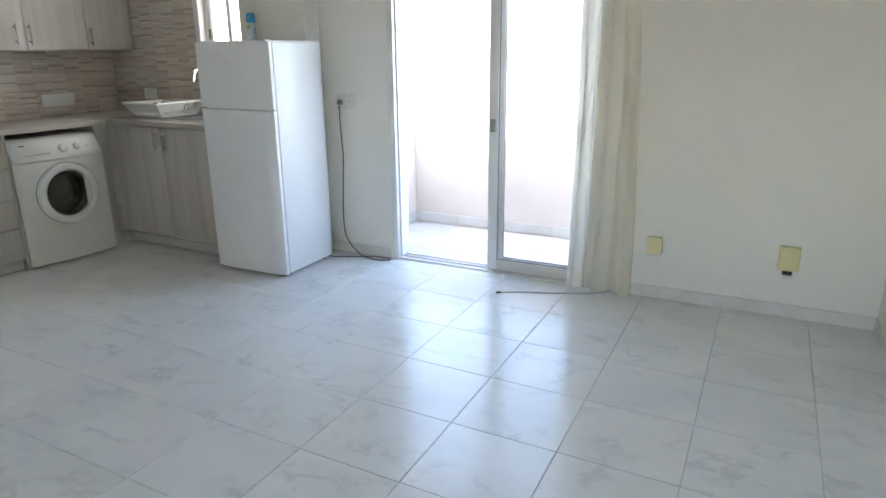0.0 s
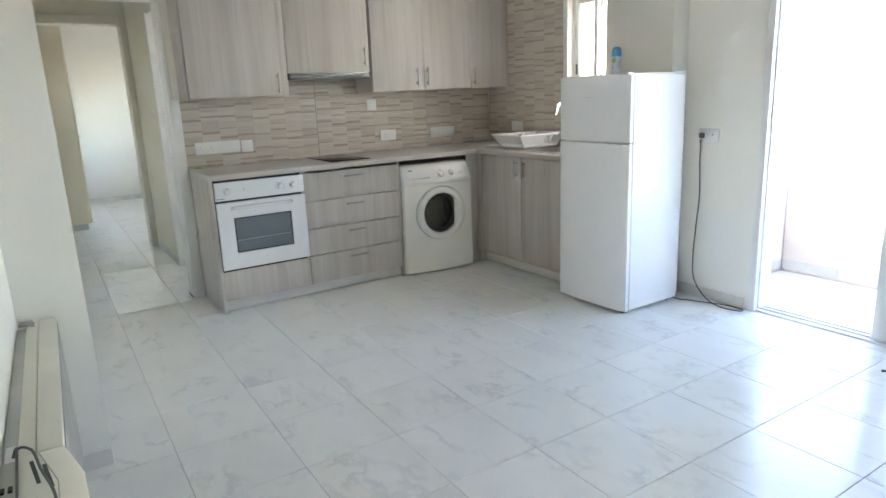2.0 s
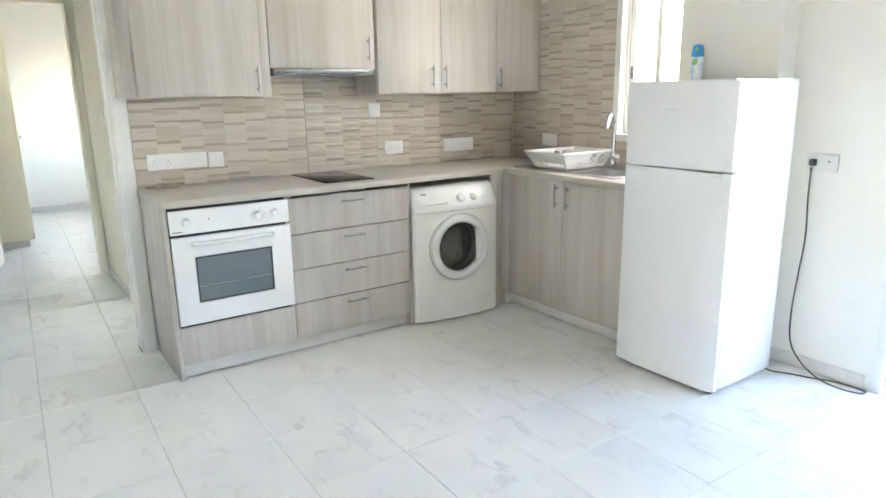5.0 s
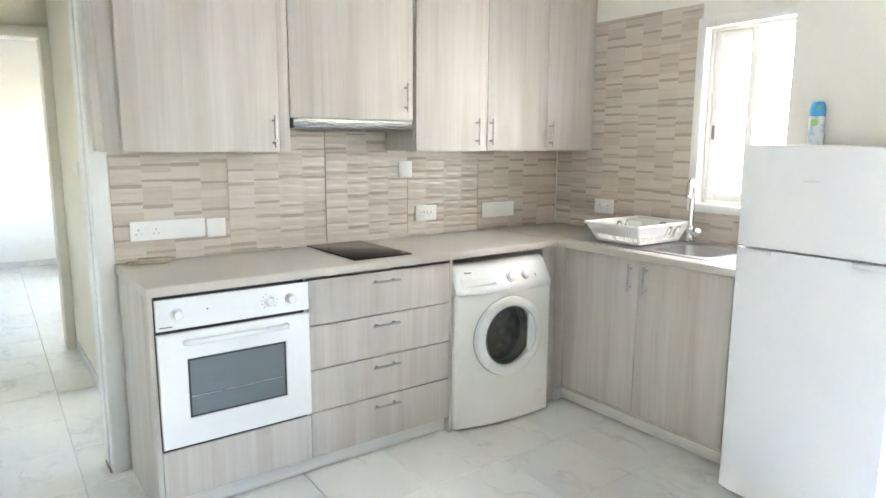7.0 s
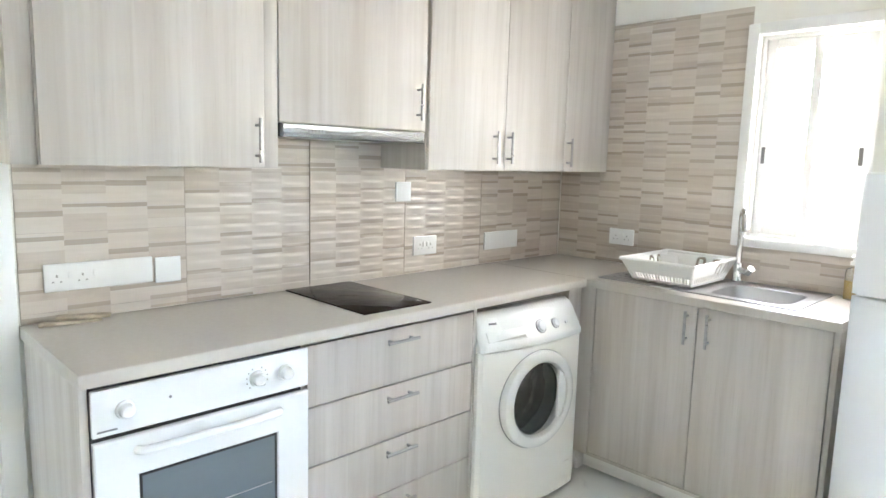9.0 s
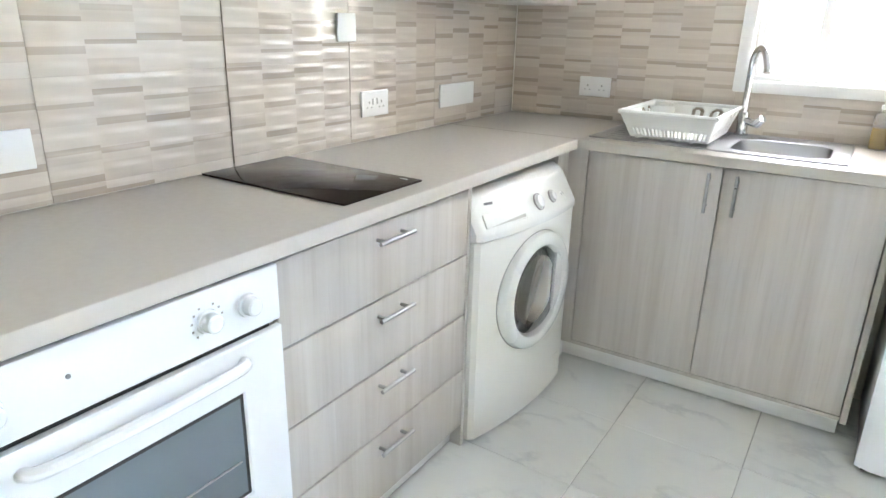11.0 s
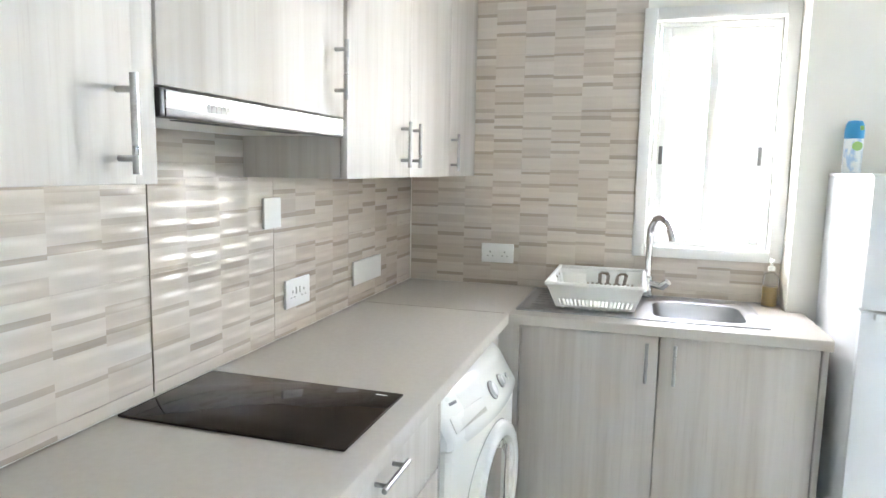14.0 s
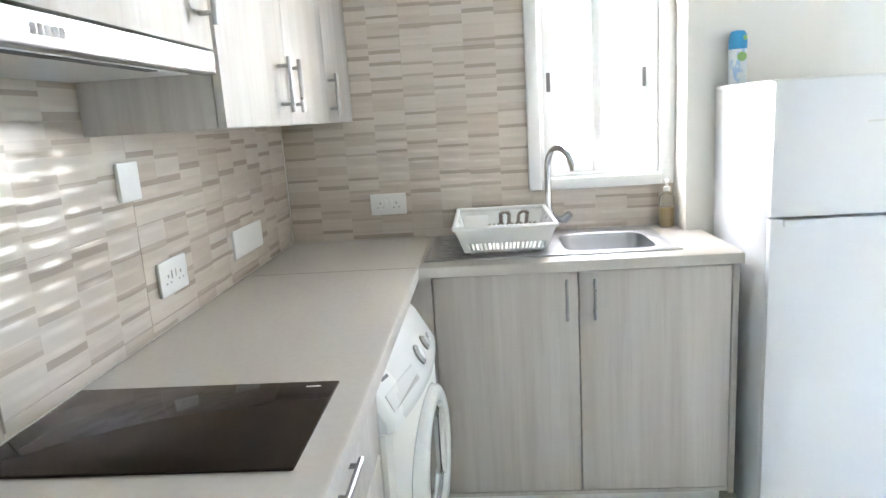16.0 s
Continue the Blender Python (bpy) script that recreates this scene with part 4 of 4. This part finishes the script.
part("bowl", sink_bowl(), SINK, sink)
part("rim", join(box(SX0, SX1, SY0 - 0.004, SY0 + 0.006, Z_WT, Z_WT + 0.006, 0.002), box(SX0, SX1, SY1 - 0.006, SY1 + 0.004, Z_WT, Z_WT + 0.006, 0.002),
                 box(SX0 - 0.004, SX0 + 0.006, SY0, SY1, Z_WT, Z_WT + 0.0055, 0.002), box(SX1 - 0.006, SX1 + 0.004, SY0, SY1, Z_WT, Z_WT + 0.0055, 0.002)), SINK, sink)
drainer = part("drainer", box(SX0, -3.609, SY0, SY1, Z_WT, Z_WT + 0.003), SINK, sink)
for i in range(7):
    part("ridge", box(SX0 + 0.04, -3.66, SY0 + 0.06 + i * 0.05, SY0 + 0.075 + i * 0.05, Z_WT + 0.003, Z_WT + 0.006, 0.0015, 1), SINK, drainer)
part("plug_hole", lathe([(0.032, 0.0), (0.030, 0.003), (0.022, 0.001), (0.0, 0.001)], (-3.392, 3.418, Z_WT - 0.1515), "Z", 24), CHROME, sink)

tap = thing("tap", (-3.565, 3.635, Z_WT), "tall chrome swan-neck mixer tap behind the sink", "tap")
part("base", lathe([(0.027, 0.004), (0.027, 0.012), (0.021, 0.018), (0.021, 0.085), (0.017, 0.092), (0.0125, 0.096)], (-3.565, 3.635, Z_WT), "Z", 24), CHROME, tap)
part("spout", tube([(-3.565, 3.635, 1.04), (-3.565, 3.635, 1.20), (-3.558, 3.615, 1.258), (-3.535, 3.570, 1.287), (-3.508, 3.515, 1.272), (-3.490, 3.480, 1.228), (-3.487, 3.473, 1.205)], 0.0135, 14), CHROME, tap)
part("lever", join(rod((-3.56, 3.63, 1.015), (-3.51, 3.60, 1.005), 0.014, 14), rod((-3.512, 3.601, 1.005), (-3.488, 3.585, 1.03), 0.017, 14, 0.015)), CHROME, tap)


# ---- dish rack ----
def grid_wall(p00, p10, p01, p11, nu, nv, solid):
    """A wall of small cells between four corners; cells for which solid(u, v) is false are left open."""
    bm = bmesh.new()
    p = [Vector(q) for q in (p00, p10, p01, p11)]
    grid = {}

    def vert(i, j):
        if (i, j) not in grid:
            u, v = i / nu, j / nv
            grid[i, j] = bm.verts.new((p[0] * (1 - u) + p[1] * u) * (1 - v) + (p[2] * (1 - u) + p[3] * u) * v)
        return grid[i, j]
    for i in range(nu):
        for j in range(nv):
            if solid((i + 0.5) / nu, (j + 0.5) / nv):
                bm.faces.new((vert(i, j), vert(i + 1, j), vert(i + 1, j + 1), vert(i, j + 1)))
    return bm


def slats(n, lo=0.10, hi=0.42):
    return lambda u, v: not (lo < v < hi and 0.05 < u < 0.95 and (u * n) % 1 > 0.42)


def arches(u, v, places=(0.54, 0.77), across=0.32):
    if not slats(17)(u, v):
        return False
    for c in places:
        du, dv = (u - c) * across, (v - 0.66) * 0.10
        r = math.hypot(du, max(dv, 0))
        if dv > -0.030 and 0.010 < r < 0.024:
            return False
    return True


rack = thing("dish_rack", (-3.75, 3.42, Z_WT), "white plastic dish rack with slotted sides on the drainer", "dish rack")
RB, RT = (-3.895, -3.613, 3.270, 3.600, 0.964), (-3.925, -3.583, 3.208, 3.655, 1.057)
rb = [(RB[0], RB[2], RB[4]), (RB[1], RB[2], RB[4]), (RB[1], RB[3], RB[4]), (RB[0], RB[3], RB[4])]
rt = [(RT[0], RT[2], RT[4]), (RT[1], RT[2], RT[4]), (RT[1], RT[3], RT[4]), (RT[0], RT[3], RT[4])]
for i, (nm, fn) in enumerate((("front", slats(21, 0.08, 0.36)), ("side", lambda u, v: arches(u, v, (0.62, 0.80), 0.40)), ("back", lambda u, v: arches(1 - u, v)), ("side", lambda u, v: arches(u, v, (0.2, 0.38), 0.40)))):
    w = part(nm, grid_wall(rb[i], rb[(i + 1) % 4], rt[i], rt[(i + 1) % 4], 68, 25, fn), PLASTIC, rack)
    sol = w.modifiers.new("thick", "SOLIDIFY")
    sol.thickness, sol.offset = 0.003, 0
part("tray", join(box(RB[0], RB[1], RB[2], RB[3], RB[4] - 0.004, RB[4] + 0.001), *[box(RB[0] + 0.02 + k * 0.05, RB[0] + 0.03 + k * 0.05, RB[2], RB[3], Z_WT + 0.003, RB[4] - 0.003) for k in range(5)]), PLASTIC, rack)
rim = []
for i in range(4):
    a, b = Vector(rt[i]), Vector(rt[(i + 1) % 4])
    rim.append(rod(a, b, 0.008, 8))
    rim.append(rod(a - (b - a).normalized() * 0.004, a + (b - a).normalized() * 0.006, 0.0085, 8))
part("rim", join(*rim), PLASTIC, rack)
part("cutlery_cup", grid_wall((-3.885, 3.53, 0.97), (-3.81, 3.53, 0.97), (-3.90, 3.53, 1.052), (-3.805, 3.53, 1.052), 12, 10, lambda u, v: True), PLASTIC, rack)

# soap bottle
soap = thing("soap_bottle", (-3.105, 3.64, Z_WT), "clear pump bottle half full of amber soap", "soap bottle")
part("bottle", lathe([(0.0, 0.001), (0.026, 0.001), (0.028, 0.006), (0.028, 0.115), (0.022, 0.128), (0.011, 0.134), (0.011, 0.146)], soap.location, "Z", 24), CLEAR, soap)
part("liquid", lathe([(0.0, 0.004), (0.0255, 0.004), (0.0262, 0.010), (0.0262, 0.078), (0.0, 0.078)], soap.location, "Z", 24), AMBER, soap, "amber liquid soap")
part("pump", join(lathe([(0.0135, 0.143), (0.0135, 0.158), (0.006, 0.160), (0.0045, 0.176), (0.009, 0.178), (0.009, 0.187), (0.0, 0.188)], soap.location, "Z", 16), rod(soap.location + Vector((0, 0, 0.182)), soap.location + Vector((-0.006, -0.034, 0.177)), 0.0045, 8)), PLASTIC, soap, "white pump head")

# ---- fridge ----
FX0, FX1, FY, FB, FZ = -2.966, -2.378, 3.012, 3.535, 1.475
fridge = thing("fridge", ((FX0 + FX1) / 2, 3.28, 0), "white two-door fridge freezer", "fridge")
part("cabinet", box(FX0 + 0.003, FX1 - 0.003, FY + 0.063, FB, 0.02, FZ - 0.012, 0.006), FRIDGE, fridge)
part("top_cover", box(FX0, FX1, FY + 0.045, FB - 0.01, FZ - 0.014, FZ, 0.005), PLASTIC, fridge, "white plastic top cover")
part("base_grille", box(FX0 + 0.02, FX1 - 0.02, FY + 0.03, FY + 0.07, 0.006, 0.03), BLACK, fridge, "dark base grille")
for x in (FX0 + 0.05, FX1 - 0.05):
    for y in (FY + 0.09, FB - 0.05):
        part("foot", lathe([(0.018, 0.0), (0.018, 0.010), (0.01, 0.012), (0.01, 0.025)], (x, y, 0), "Z", 12), BLACK, fridge)


def fridge_door(z0, z1):
    """A door slightly bowed at the front, with rounded edges."""
    o = []
    n = 14
    for i in range(n + 1):
        u = i / n * 2 - 1
        o.append((FX0 + (FX1 - FX0) * i / n, FY + 0.012 * u * u + 0.014 * max(0, abs(u) - 0.93) / 0.07))
    o += [(FX1, FY + 0.05), (FX0, FY + 0.05)]
    bm = prism(o, "z", z0, z1)
    return bm


dd = []
for z0, z1 in ((0.02, 1.066), (1.075, FZ - 0.008)):
    d = part("door", fridge_door(z0, z1), FRIDGE, fridge)
    dd.append(d)
    part("seal", box(FX0 + 0.012, FX1 - 0.012, FY + 0.05, FY + 0.0635, z0 + 0.01, z1 - 0.01), GREY, d, "grey door seal")
for gx in (FX0 + 0.03, FX1 - 0.15):
    part("grip", box(gx, gx + 0.12, FY - 0.001, FY + 0.02, 1.045, 1.0655, 0.003), FRIDGE, dd[0], "recessed hand grip")
part("badge", box(-2.718, -2.660, FY - 0.0012, FY + 0.002, 1.339, 1.345), ALU, dd[1], "small silver maker's mark")
part("hinge_cap", box(FX1 - 0.06, FX1 - 0.005, FY + 0.005, FY + 0.05, FZ - 0.008, FZ + 0.004, 0.003), PLASTIC, fridge)

can = thing("spray_can", (-2.905, 3.49, FZ), "blue and white air freshener spray can on the fridge", "spray can")
part("body", lathe([(0.0, 0.0), (0.028, 0.0), (0.030, 0.004), (0.030, 0.115), (0.0285, 0.122)], can.location, "Z", 28), PALE, can)
part("cap", lathe([(0.0285, 0.121), (0.031, 0.124), (0.031, 0.150), (0.028, 0.170), (0.022, 0.182), (0.0, 0.186)], can.location, "Z", 28), BLUE, can, "bright blue cap")
part("emblem", moved(lathe([(0.0, 0.0), (0.016, 0.0), (0.016, 0.004), (0.0, 0.0045)], (0, 0, 0), "-Y", 18), Matrix.Translation(can.location + Vector((0.004, -0.0275, 0.095)))), GREEN, can, "round green print")
part("nozzle", box(can.location.x + 0.008, can.location.x + 0.02, can.location.y - 0.033, can.location.y - 0.026, FZ + 0.15, FZ + 0.165, 0.002), GREEN, can)

# ---- power lead of the fridge ----
so = thing("wall_socket", (-2.31, Y_DOOR, 1.075), "white twin wall socket with a dark plug in it", "socket")
part("plate", box(-2.385, -2.238, Y_DOOR - 0.009, Y_DOOR, 1.032, 1.118, 0.003), PLASTIC, so)
part("pin_hole", box(-2.283, -2.277, Y_DOOR - 0.0096, Y_DOOR - 0.008, 1.078, 1.086), BLACK, so)
part("rocker", box(-2.316, -2.304, Y_DOOR - 0.0125, Y_DOOR - 0.0085, 1.07, 1.092, 0.0015), PLASTIC, so)
lead = thing("power_cable", (-2.35, 3.67, 0), "dark fridge cable hanging from a black plug to the floor", "cable")
part("plug", join(box(-2.366, -2.334, Y_DOOR - 0.034, Y_DOOR - 0.0095, 1.058, 1.092, 0.007), rod((-2.35, Y_DOOR - 0.03, 1.052), (-2.35, Y_DOOR - 0.03, 1.03), 0.006, 10)), WIRE, lead)
part("flex", tube([(-2.35, 3.67, 1.035), (-2.352, 3.675, 0.9), (-2.345, 3.68, 0.7), (-2.36, 3.683, 0.5), (-2.372, 3.683, 0.3), (-2.36, 3.68, 0.14), (-2.29, 3.665, 0.05), (-2.18, 3.63, 0.006),
                   (-2.06, 3.60, 0.0045), (-1.975, 3.625, 0.0045), (-1.985, 3.665, 0.0045), (-2.10, 3.66, 0.0045), (-2.2, 3.615, 0.0045), (-2.30, 3.57, 0.006), (-2.36, 3.52, 0.012), (-2.43, 3.50, 0.03)], 0.004, 7), WIRE, lead)

# ---- small things on the balcony wall side ----
for x, w, lab in ((0.487, 0.10, "yellow plastic wall box with a dark hole beneath"), (-0.204, 0.085, "pale yellow plastic wall box near the curtain")):
    wb = thing("wall_box", (x, Y_DOOR, 0.32), lab, "wall box")
    part("body", box(x - w / 2, x + w / 2, Y_DOOR - (0.042 if w > 0.09 else 0.028), Y_DOOR, 0.272, 0.402 if w > 0.09 else 0.372, 0.004), YELLOW, wb)
    if w > 0.09:
        part("outlet", box(x - 0.024, x + 0.024, Y_DOOR - 0.032, Y_DOOR, 0.246, 0.2715, 0.004), BLACK, wb, "dark cable outlet")
aerial = thing("loose_cable", (-0.8, 3.5, 0), "pale loose cable lying on the floor by the door", "cable")
part("flex", tube([(-1.03, 3.372, 0.005), (-0.93, 3.43, 0.005), (-0.80, 3.475, 0.005), (-0.66, 3.53, 0.005), (-0.53, 3.59, 0.005), (-0.45, 3.655, 0.006), (-0.40, 3.69, 0.03)], 0.0042, 7), PALE_WIRE, aerial)
part("tip", rod((-1.05, 3.358, 0.006), (-1.025, 3.376, 0.006), 0.006, 8), BLACK, aerial, "dark connector")

# offcuts at the worktop's end
for i, (x, y, a, l, z) in enumerate(((-4.572, 1.125, 84, 0.17, 0.0), (-4.580, 1.165, 70, 0.15, 0.0105))):
    single("offcut", moved(box(-l / 2, l / 2, -0.016, 0.016, 0, 0.01, 0.002, 1), pose(x, y, Z_WT + z, 0, 0, a)), DUSTY, "small dusty worktop offcut lying on the worktop", "offcut")

structure("trim_foot", box(-4.775, -4.640, 0.9235, 0.9275, -0.002, 0.012, 0.001), JOINT, "dark grimy joint at the foot of the wall", "trim")

# ---- electric heater ----
heater = thing("electric_heater", (-1.9, -0.06, 0.1), "beige electric wall heater with a grey back plate", "heater")
part("back_plate", box(-2.43, -1.06, Y_STUB, Y_STUB + 0.032, 0.10, 0.648, 0.003), HEATER_PLATE, heater, "grey metal back plate")
part("body", box(-2.44, -1.35, Y_STUB + 0.034, -0.030, 0.12, 0.668, 0.005), BEIGE, heater)
part("front_cover", box(-2.44, -1.35, -0.0290, 0.026, 0.12, 0.672, 0.007), BEIGE, heater)
# thin sheet, darker than the beige cover behind it
part("front_panel", box(-2.425, -1.365, 0.0262, 0.0285, 0.135, 0.652, 0.001), HEATER_FRONT, heater, "thin grey sheet laid on the front cover")
FLARE = [(-1.3485, Y_STUB + 0.034), (-1.3485, 0.026), (-1.325, 0.031), (-1.205, 0.060), (-1.05, 0.064), (-1.03, 0.055), (-1.03, Y_STUB + 0.034)]
end_cover = prism(FLARE, "z", 0.12, 0.672)
bmesh.ops.bevel(end_cover, geom=[e for e in end_cover.edges if e.verts[0].co.z > 0.67 and e.verts[1].co.z > 0.67], offset=0.006, segments=2, affect="EDGES", profile=0.5)
part("end_cover", end_cover, BEIGE, heater)
for x, y, turn in ((-1.255, -0.030, 8), (-1.225, -0.006, 8)):
    part("vent_slot", moved(box(-0.055, 0.055, -0.004, 0.004, -0.0005, 0.0006), pose(x, y, 0.6722, 0, 0, turn)), BLACK, heater)
part("seam", tube([(-1.34, -0.023, 0.672), (-1.19, 0.012, 0.672), (-1.05, 0.014, 0.672)], 0.0012, 5, 0), GREY, heater, "thin dark seam")
part("bracket", join(box(-2.43, -2.38, Y_STUB + 0.01, -0.045, 0.668, 0.676, 0.002), rod((-2.40, Y_STUB + 0.02, 0.68), (-2.36, -0.04, 0.682), 0.004, 8), rod((-2.37, Y_STUB + 0.03, 0.68), (-2.33, -0.04, 0.682), 0.004, 8)), STEEL, heater)
part("sticker", box(-1.46, -1.38, Y_STUB + 0.006, Y_STUB + 0.026, 0.6482, 0.6488), PLASTIC, heater, "small white rating sticker")
part("switch", join(box(-1.26, -1.24, Y_STUB + 0.004, Y_STUB + 0.012, 0.6482, 0.653), box(-1.26, -1.24, Y_STUB + 0.018, Y_STUB + 0.026, 0.6482, 0.653)), BLACK, heater)
part("flex", tube([(-1.40, -0.075, 0.650), (-1.385, -0.060, 0.676), (-1.345, -0.035, 0.680), (-1.25, -0.018, 0.677), (-1.15, 0.003, 0.677), (-1.06, 0.012, 0.677), (-1.015, 0.015, 0.66), (-1.0, 0.02, 0.45), (-0.99, 0.03, 0.1), (-0.96, 0.05, 0.0045), (-0.9, 0.0, 0.0045)], 0.003, 7), WIRE, heater, "dark power flex")
part("flex", tube([(-1.40, -0.078, 0.650), (-1.38, -0.066, 0.678), (-1.27, -0.062, 0.677), (-1.12, -0.058, 0.677), (-1.035, -0.055, 0.676), (-1.015, -0.055, 0.64), (-1.01, -0.05, 0.3), (-1.0, -0.04, 0.02)], 0.003, 7), WIRE, heater, "dark power flex")
for piece in heater.children:
    piece.data.transform(SWING)


# ---- wall tiles ----
PILLOW, SUB = 0.0407, 12       # height of one swelling of the relief, and mesh rows in it


def relief_tile(w, h, seed):
    """A glazed tile in columns of soft swellings, printed in pale and dark strips."""
    rnd = random.Random(seed)
    bm = bmesh.new()
    cols, nu = max(1, round(w / 0.126)), 8
    rows = max(2, round(h / PILLOW * SUB))
    phase = [rnd.randint(0, 4) / SUB for c in range(cols)]
    swell = [rnd.uniform(0.0028, 0.0034) for c in range(cols)]
    grid = []
    for j in range(rows + 1):
        z = h * j / rows
        line = []
        for i in range(cols * nu + 1):
            c = min(i // nu, cols - 1)
            rise = (z / PILLOW + phase[c] + 1e-4) % 1
            wave = min(rise / 0.75, (1 - rise) / 0.25)     # leans out, then falls back at its top edge
            line.append(bm.verts.new((w * i / (cols * nu), 0.0044 + swell[c] * wave * math.sin(math.pi * (i % nu) / nu) ** 1.2, z)))
        grid.append(line)
    for c in range(cols):
        tones, dark = [], rnd.random() < 0.3
        while len(tones) < rows:
            if dark:
                tones += [rnd.choice((3, 3, 4))] * rnd.choice((3, 4, 5))
            else:
                tones += [rnd.choice((0, 0, 1, 2))] * rnd.randint(8, 16)
                if rnd.random() < 0.6:
                    tones += [rnd.choice((0, 1, 2))] * rnd.randint(5, 12)
            dark = not dark
        for j in range(rows):
            for i in range(c * nu, (c + 1) * nu):
                bm.faces.new((grid[j][i], grid[j][i + 1], grid[j + 1][i + 1], grid[j + 1][i])).material_index = tones[j]
    edge = grid[0] + [r[-1] for r in grid[1:]] + grid[-1][-2::-1] + [r[0] for r in grid[-2:0:-1]]
    foot = [bm.verts.new((v.co.x, 0.0026, v.co.z)) for v in edge]
    for k in range(len(edge)):
        q = (k + 1) % len(edge)
        bm.faces.new((edge[k], foot[k], foot[q], edge[q])).material_index = 1
    return made("tile", bm, TILE_TONES, smooth=40)


TILE_CACHE = {}


def tile_row(parent, wall, edges, zs, skip=lambda u0, u1, z0, z1: False):
    count = 0
    for (z0, z1) in zip(zs, zs[1:]):
        for (u0, u1) in zip(edges, edges[1:]):
            if skip(u0, u1, z0, z1):
                continue
            w, h = round(u1 - u0 - 0.0015, 4), round(z1 - z0 - 0.0015, 4)
            key = (w, h, count * 7 % 5)
            count += 1
            if key not in TILE_CACHE:
                TILE_CACHE[key] = relief_tile(w, h, sum(key) * 1000)
            ob = new("tile", TILE_CACHE[key])
            ob.parent = parent
            ob.matrix_basis = pose(X_HOB + 0.001, u1 - 0.00075, z0 + 0.00075, 0, 0, -90) if wall == "hob" else pose(u1 - 0.00075, Y_SINK - 0.001, z0 + 0.00075, 0, 0, 180)


splash = structure("backsplash_hob", box(X_HOB, X_HOB + 0.0035, 1.008, 3.7045, Z_WT, 1.60), TILE_GROUT, "beige and brown relief tiles behind the hob", "wall tiles")
tile_row(splash, "hob", [1.008, 1.510, 2.012, 2.516, 3.026, 3.53, 3.7045], [0.950, 0.980, 1.224, 1.434])
tile_row(splash, "hob", [1.702, 2.012, 2.372], [1.434, 1.468, 1.598])
part("joint", box(X_HOB + 0.004, X_HOB + 0.0083, 2.0109, 2.0131, Z_WT + 0.012, 1.545), JOINT, splash, "open dark joint between two tiles")
splash2 = structure("backsplash_sink", join(box(X_HOB + 0.008, -3.622, Y_SINK - 0.0035, Y_SINK, Z_WT, 2.203), box(-3.622, -3.062, Y_SINK - 0.0035, Y_SINK, Z_WT, 1.113)), TILE_GROUT, "beige and brown relief tiles behind the sink", "wall tiles")
tile_row(splash2, "sink", [-4.625, -4.118, -3.622], [0.950, 0.980, 1.224, 1.468, 1.712, 1.957, 2.203])
tile_row(splash2, "sink", [-3.622, -3.118, -3.062], [0.950, 0.980, 1.113])

# ---- floor tiles ----
PX, PY, OX0, OY0, SKEW = 0.432, 0.411, -0.676, 2.376, -0.022
TOPS = {}


def floor_tile(parent, x0, x1, y0, y1, z=0.0, mat=None):
    if x1 - x0 < 0.02 or y1 - y0 < 0.02:
        return
    key = (round(x1 - x0, 3), round(y1 - y0, 3), mat is None)
    if key not in TOPS:
        w, d = key[0] / 2 - 0.0010, key[1] / 2 - 0.0010
        bm = bmesh.new()
        rings = [[bm.verts.new((sx * (w - i), sy * (d - i) + SKEW * sx * w, zz)) for sx, sy in ((-1, -1), (1, -1), (1, 1), (-1, 1))] for i, zz in ((0, -0.004), (0, -0.0015), (0.0015, 0.0))]
        for a, b in zip(rings, rings[1:]):
            for k in range(4):
                bm.faces.new((a[k], a[(k + 1) % 4], b[(k + 1) % 4], b[k]))
        bm.faces.new(rings[-1])
        TOPS[key] = made("tile", bm, mat or MARBLE, 0)
    ob = new("tile", TOPS[key])
    ob.parent = parent
    ob.location = ((x0 + x1) / 2, (y0 + y1) / 2 + SKEW * ((x0 + x1) / 2 + 0.9), z)


def floor_area(parent, X0, X1, Y0, Y1, z=0.0, mat=None):
    for i in range(math.floor((X0 - OX0) / PX), math.ceil((X1 - OX0) / PX)):
        for j in range(math.floor((Y0 - OY0) / PY), math.ceil((Y1 - OY0) / PY)):
            floor_tile(parent, max(X0, OX0 + i * PX), min(X1, OX0 + (i + 1) * PX), max(Y0, OY0 + j * PY), min(Y1, OY0 + (j + 1) * PY), z, mat)


floor = bpy.data.objects["floor"]
# the areas meet on joint lines
floor_area(floor, OX0 - 9 * PX, OX0 - 4 * PX, -0.16, Y_SINK)
floor_area(floor, OX0 - 4 * PX, X_RIGHT, -0.16, Y_DOOR + 0.06)
floor_area(floor, -0.75, X_RIGHT, -1.95, -0.16)
floor_area(floor, OX0 - 14 * PX, OX0 - 9 * PX, -0.09, 1.10)
floor_area(floor, -10.6, OX0 - 14 * PX, -0.3, 2.4)
floor_area(floor, -5.85, -4.76, 1.10, 2.4)
floor_area(bpy.data.objects["balcony_floor"], -2.36, 0.5, 3.925, 4.75, -0.02, PAVING)
